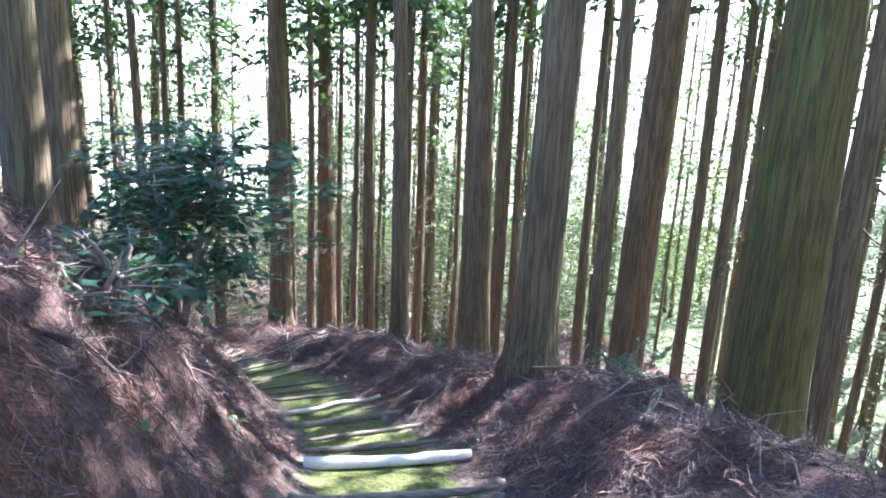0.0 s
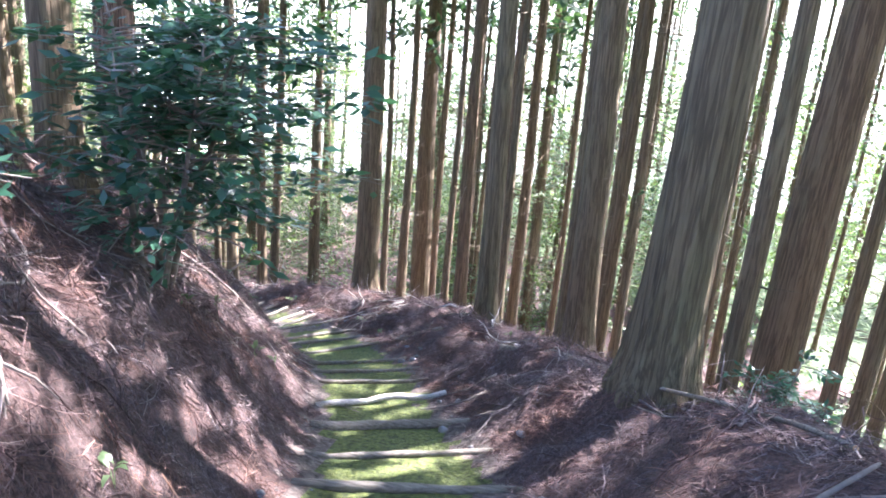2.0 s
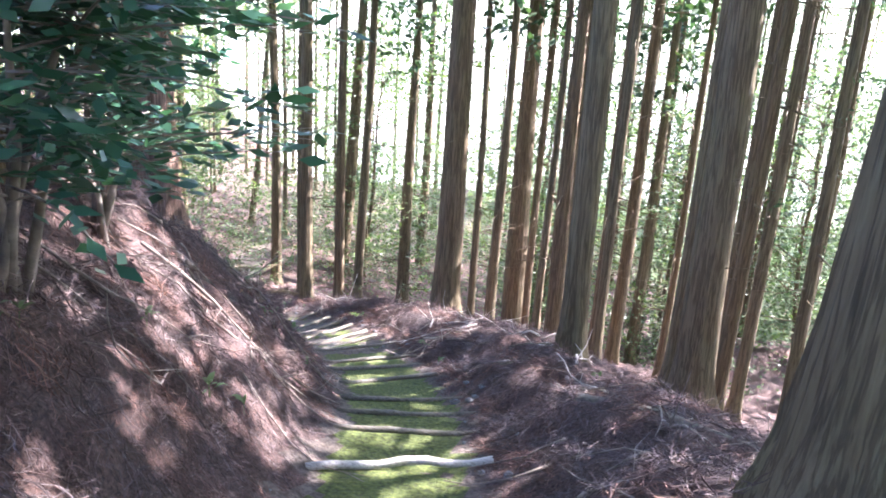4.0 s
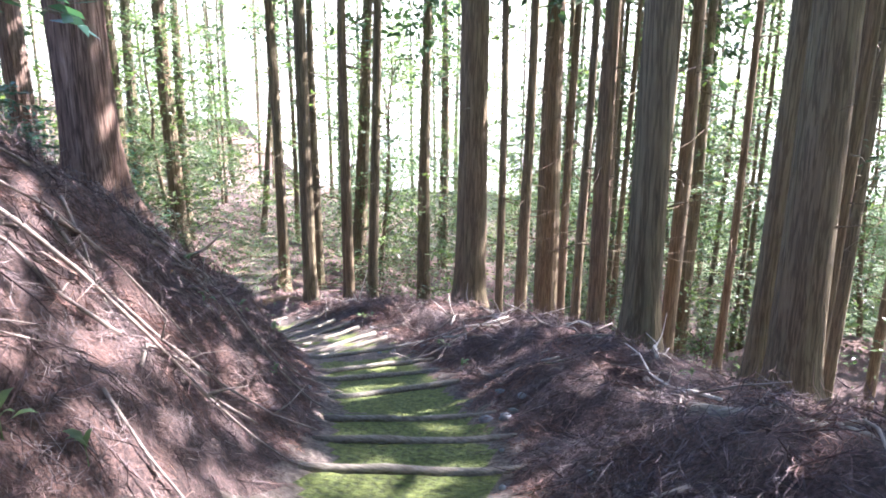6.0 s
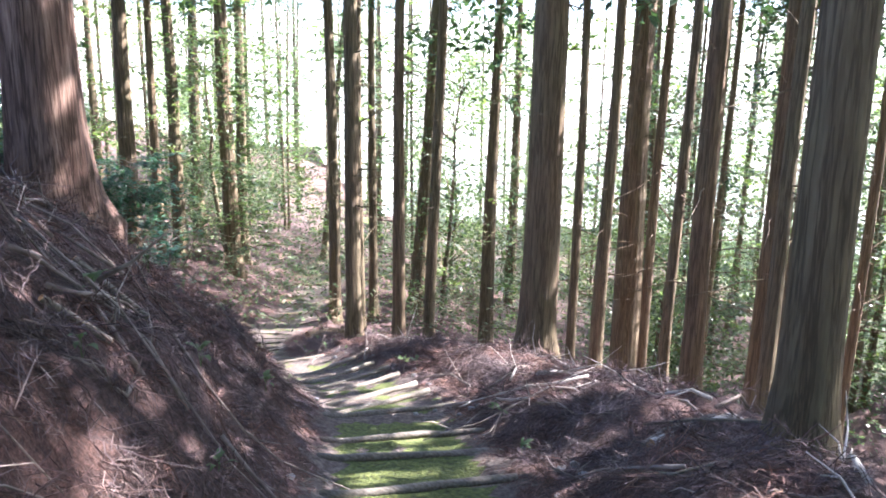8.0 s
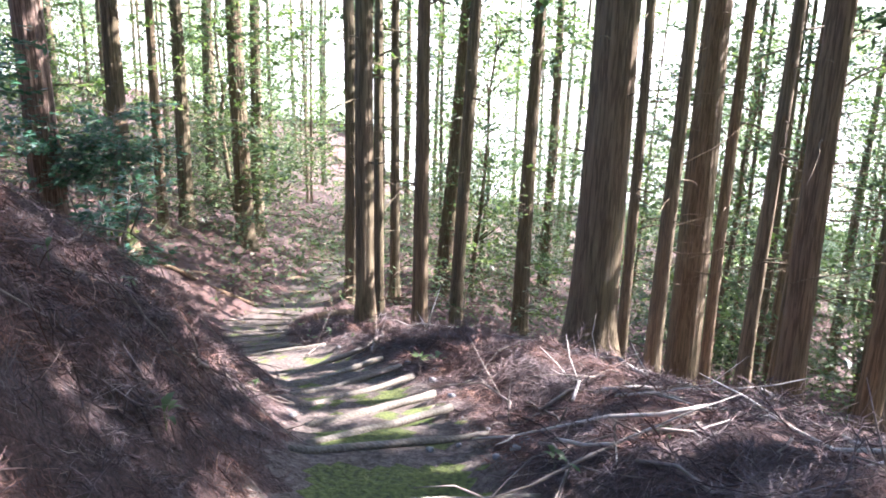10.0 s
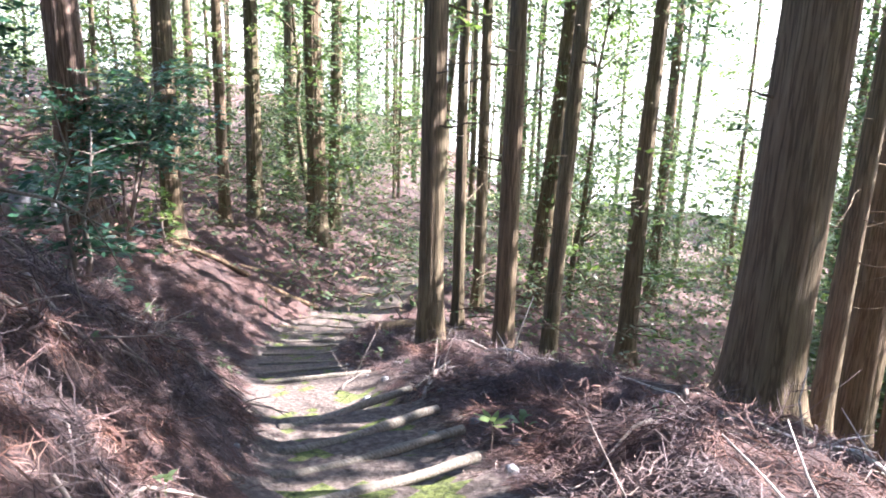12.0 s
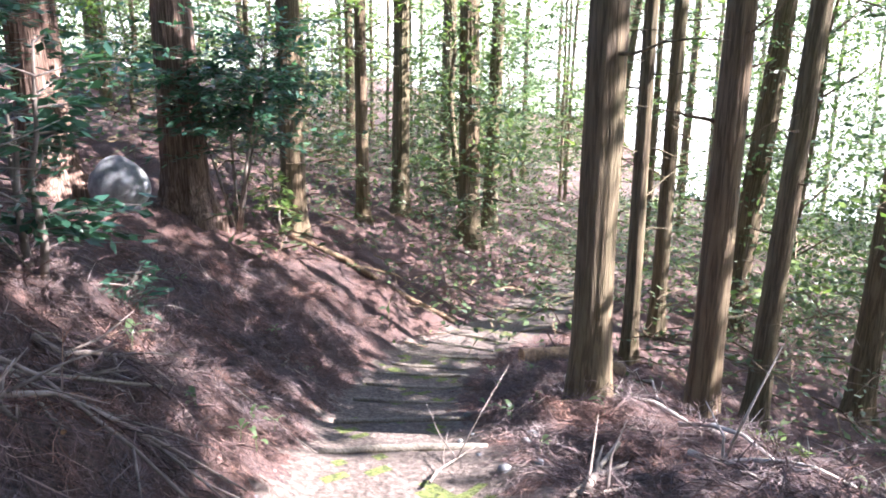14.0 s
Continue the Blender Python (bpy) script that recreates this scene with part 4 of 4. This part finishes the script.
def branch_cloud(name, count, s_range, off_range, up_range, reach, leaf, leaves, mat, seed, label, power=1.0, bunch=5):
    """Boughs of woods too far to tell apart: drooping level branches in bunches, set with leaves, and their bare wood."""
    rng = np.random.default_rng(seed)
    n = count // bunch
    s, off = rng.uniform(*s_range, n), rng.uniform(*off_range, n)
    x, y = place_along(s, off)
    z = ground(x, y) + up_range[0] + (up_range[1] - up_range[0]) * rng.uniform(0, 1, n) ** power
    root = np.repeat(np.stack([x, y, z], -1), bunch, 0) + rng.normal(0, 1, (n * bunch, 3)) * np.array([0.3, 0.3, 0.35])
    a = np.repeat(rng.uniform(0, 6.28, n), bunch) + rng.normal(0, 0.7, n * bunch)
    way = np.stack([np.cos(a), np.sin(a), rng.normal(0.05, 0.2, n * bunch)], -1)
    ln = reach * rng.uniform(0.4, 1.3, n * bunch)
    droop = np.array([0, 0, -0.35]) + rng.normal(0, 0.15, (n * bunch, 3))
    tagged(new(name + "_twigs", strip_mesh(name, strips(root, way, droop, ln, 0.028, rng), BARK)), "thin bare twigs of " + label, "twigs", kind="stuff")
    u = rng.uniform(0.2, 1.0, (n * bunch, leaves))
    at = root[:, None] + unit(way)[:, None] * (ln[:, None] * np.minimum(u, 0.5))[..., None] + unit(unit(way) + droop)[:, None] * (ln[:, None] * np.maximum(u - 0.5, 0))[..., None]
    at = (at + rng.normal(0, 1, at.shape) * np.array([0.09, 0.09, 0.035])).reshape(-1, 3)
    aim = (unit(way)[:, None] + rng.normal(0, 0.8, (n * bunch, leaves, 3)) * np.array([1, 1, 0.35])).reshape(-1, 3)
    size = leaf * rng.uniform(0.6, 1.4, len(at))
    tagged(new(name, quad_mesh(name, kites(at, aim, size, size * 0.5, rng, 0.45), mat)), label, "foliage", kind="stuff")


branch_cloud("far_foliage", 5200, (29, 58), (-24, 22), (1.0, 13.0), 1.5, 0.17, 16, BRUSH_LEAF, 84, "green foliage of the woods beyond the cedars")
branch_cloud("far_foliage", 2600, (27, 52), (-30, 16), (0.5, 12.0), 1.5, 0.17, 16, BRIGHT_LEAF, 91, "sunlit yellow-green foliage of the woods beyond the cedars")
branch_cloud("far_foliage", 2600, (-8, 26), (-46, -13), (0.5, 15.0), 1.5, 0.15, 14, BRUSH_LEAF, 85, "green foliage of the woods down the slope", 1.5)
branch_cloud("far_foliage", 3600, (14, 48), (-40, -12), (0.5, 14.0), 1.5, 0.16, 15, BRUSH_LEAF, 87, "green foliage of the valley woods", 1.2)
branch_cloud("far_foliage", 1600, (18, 48), (-46, -14), (0.5, 12.0), 1.5, 0.16, 15, BRIGHT_LEAF, 92, "sunlit yellow-green foliage of the valley woods")
branch_cloud("brushwood", 2600, (25, 42), (-9, 11), (0.05, 1.5), 0.9, 0.12, 5, BRUSH_LEAF, 93, "grey-green brushwood on the slope at the bend", 1.6)
branch_cloud("far_foliage", 1600, (8, 34), (10, 26), (1.5, 10.0), 1.4, 0.15, 14, BRUSH_LEAF, 86, "green foliage of the woods up the hill")
leaf_cloud("evergreen_foliage", 34000, (15, 27), (6.5, 15), (1.2, 7.0), 0.17, SHRUB_LEAF, 88, "dark evergreen foliage of the thicket up the bank", 40, 0.6)
leaf_cloud("evergreen_foliage", 26000, (14.5, 24), (5.5, 10), (2.4, 7.5), 0.17, SHRUB_LEAF, 89, "dark evergreen foliage overhanging the bank", 40, 0.55)
# Loose leaf clumps above the view, added only to cast dappled shade.
leaf_cloud("canopy_foliage", 17000, (-6, 18), (-10, 8), (11.0, 15.0), 0.26, CEDAR_LEAF, 90, "dark green leaf clumps added overhead to dapple the sunlight", 60, 0.6)
leaf_cloud("canopy_foliage", 20000, (-6, 36), (-19, 10), (13.0, 19.0), 0.34, CEDAR_LEAF, 94, "dark green leaf clumps added higher up to break the sunlight", 60, 0.8)
leaf_cloud("canopy_foliage", 20000, (-4, 16), (-25, -7), (20.0, 27.0), 0.34, CEDAR_LEAF, 95, "dark green leaf clumps added over the slope to block sun", 60, 0.8)


# a bare dead branch hanging from the bank
fallen_branch([(-8.35, 14.3, -5.25), (-8.32, 14.73, -5.4), (-8.44, 15.01, -5.59), (-8.5, 15.25, -5.75)], 0.016, 501, "grey dead branch jutting from the bank", GREY_LOG, 4)
fallen_branch([(-8.32, 14.73, -5.4), (-8.19, 14.8, -5.1), (-8.2, 14.73, -4.76), (-8.15, 14.5, -4.66)], 0.01, 502, "grey dead branch jutting from the bank", GREY_LOG, 4)
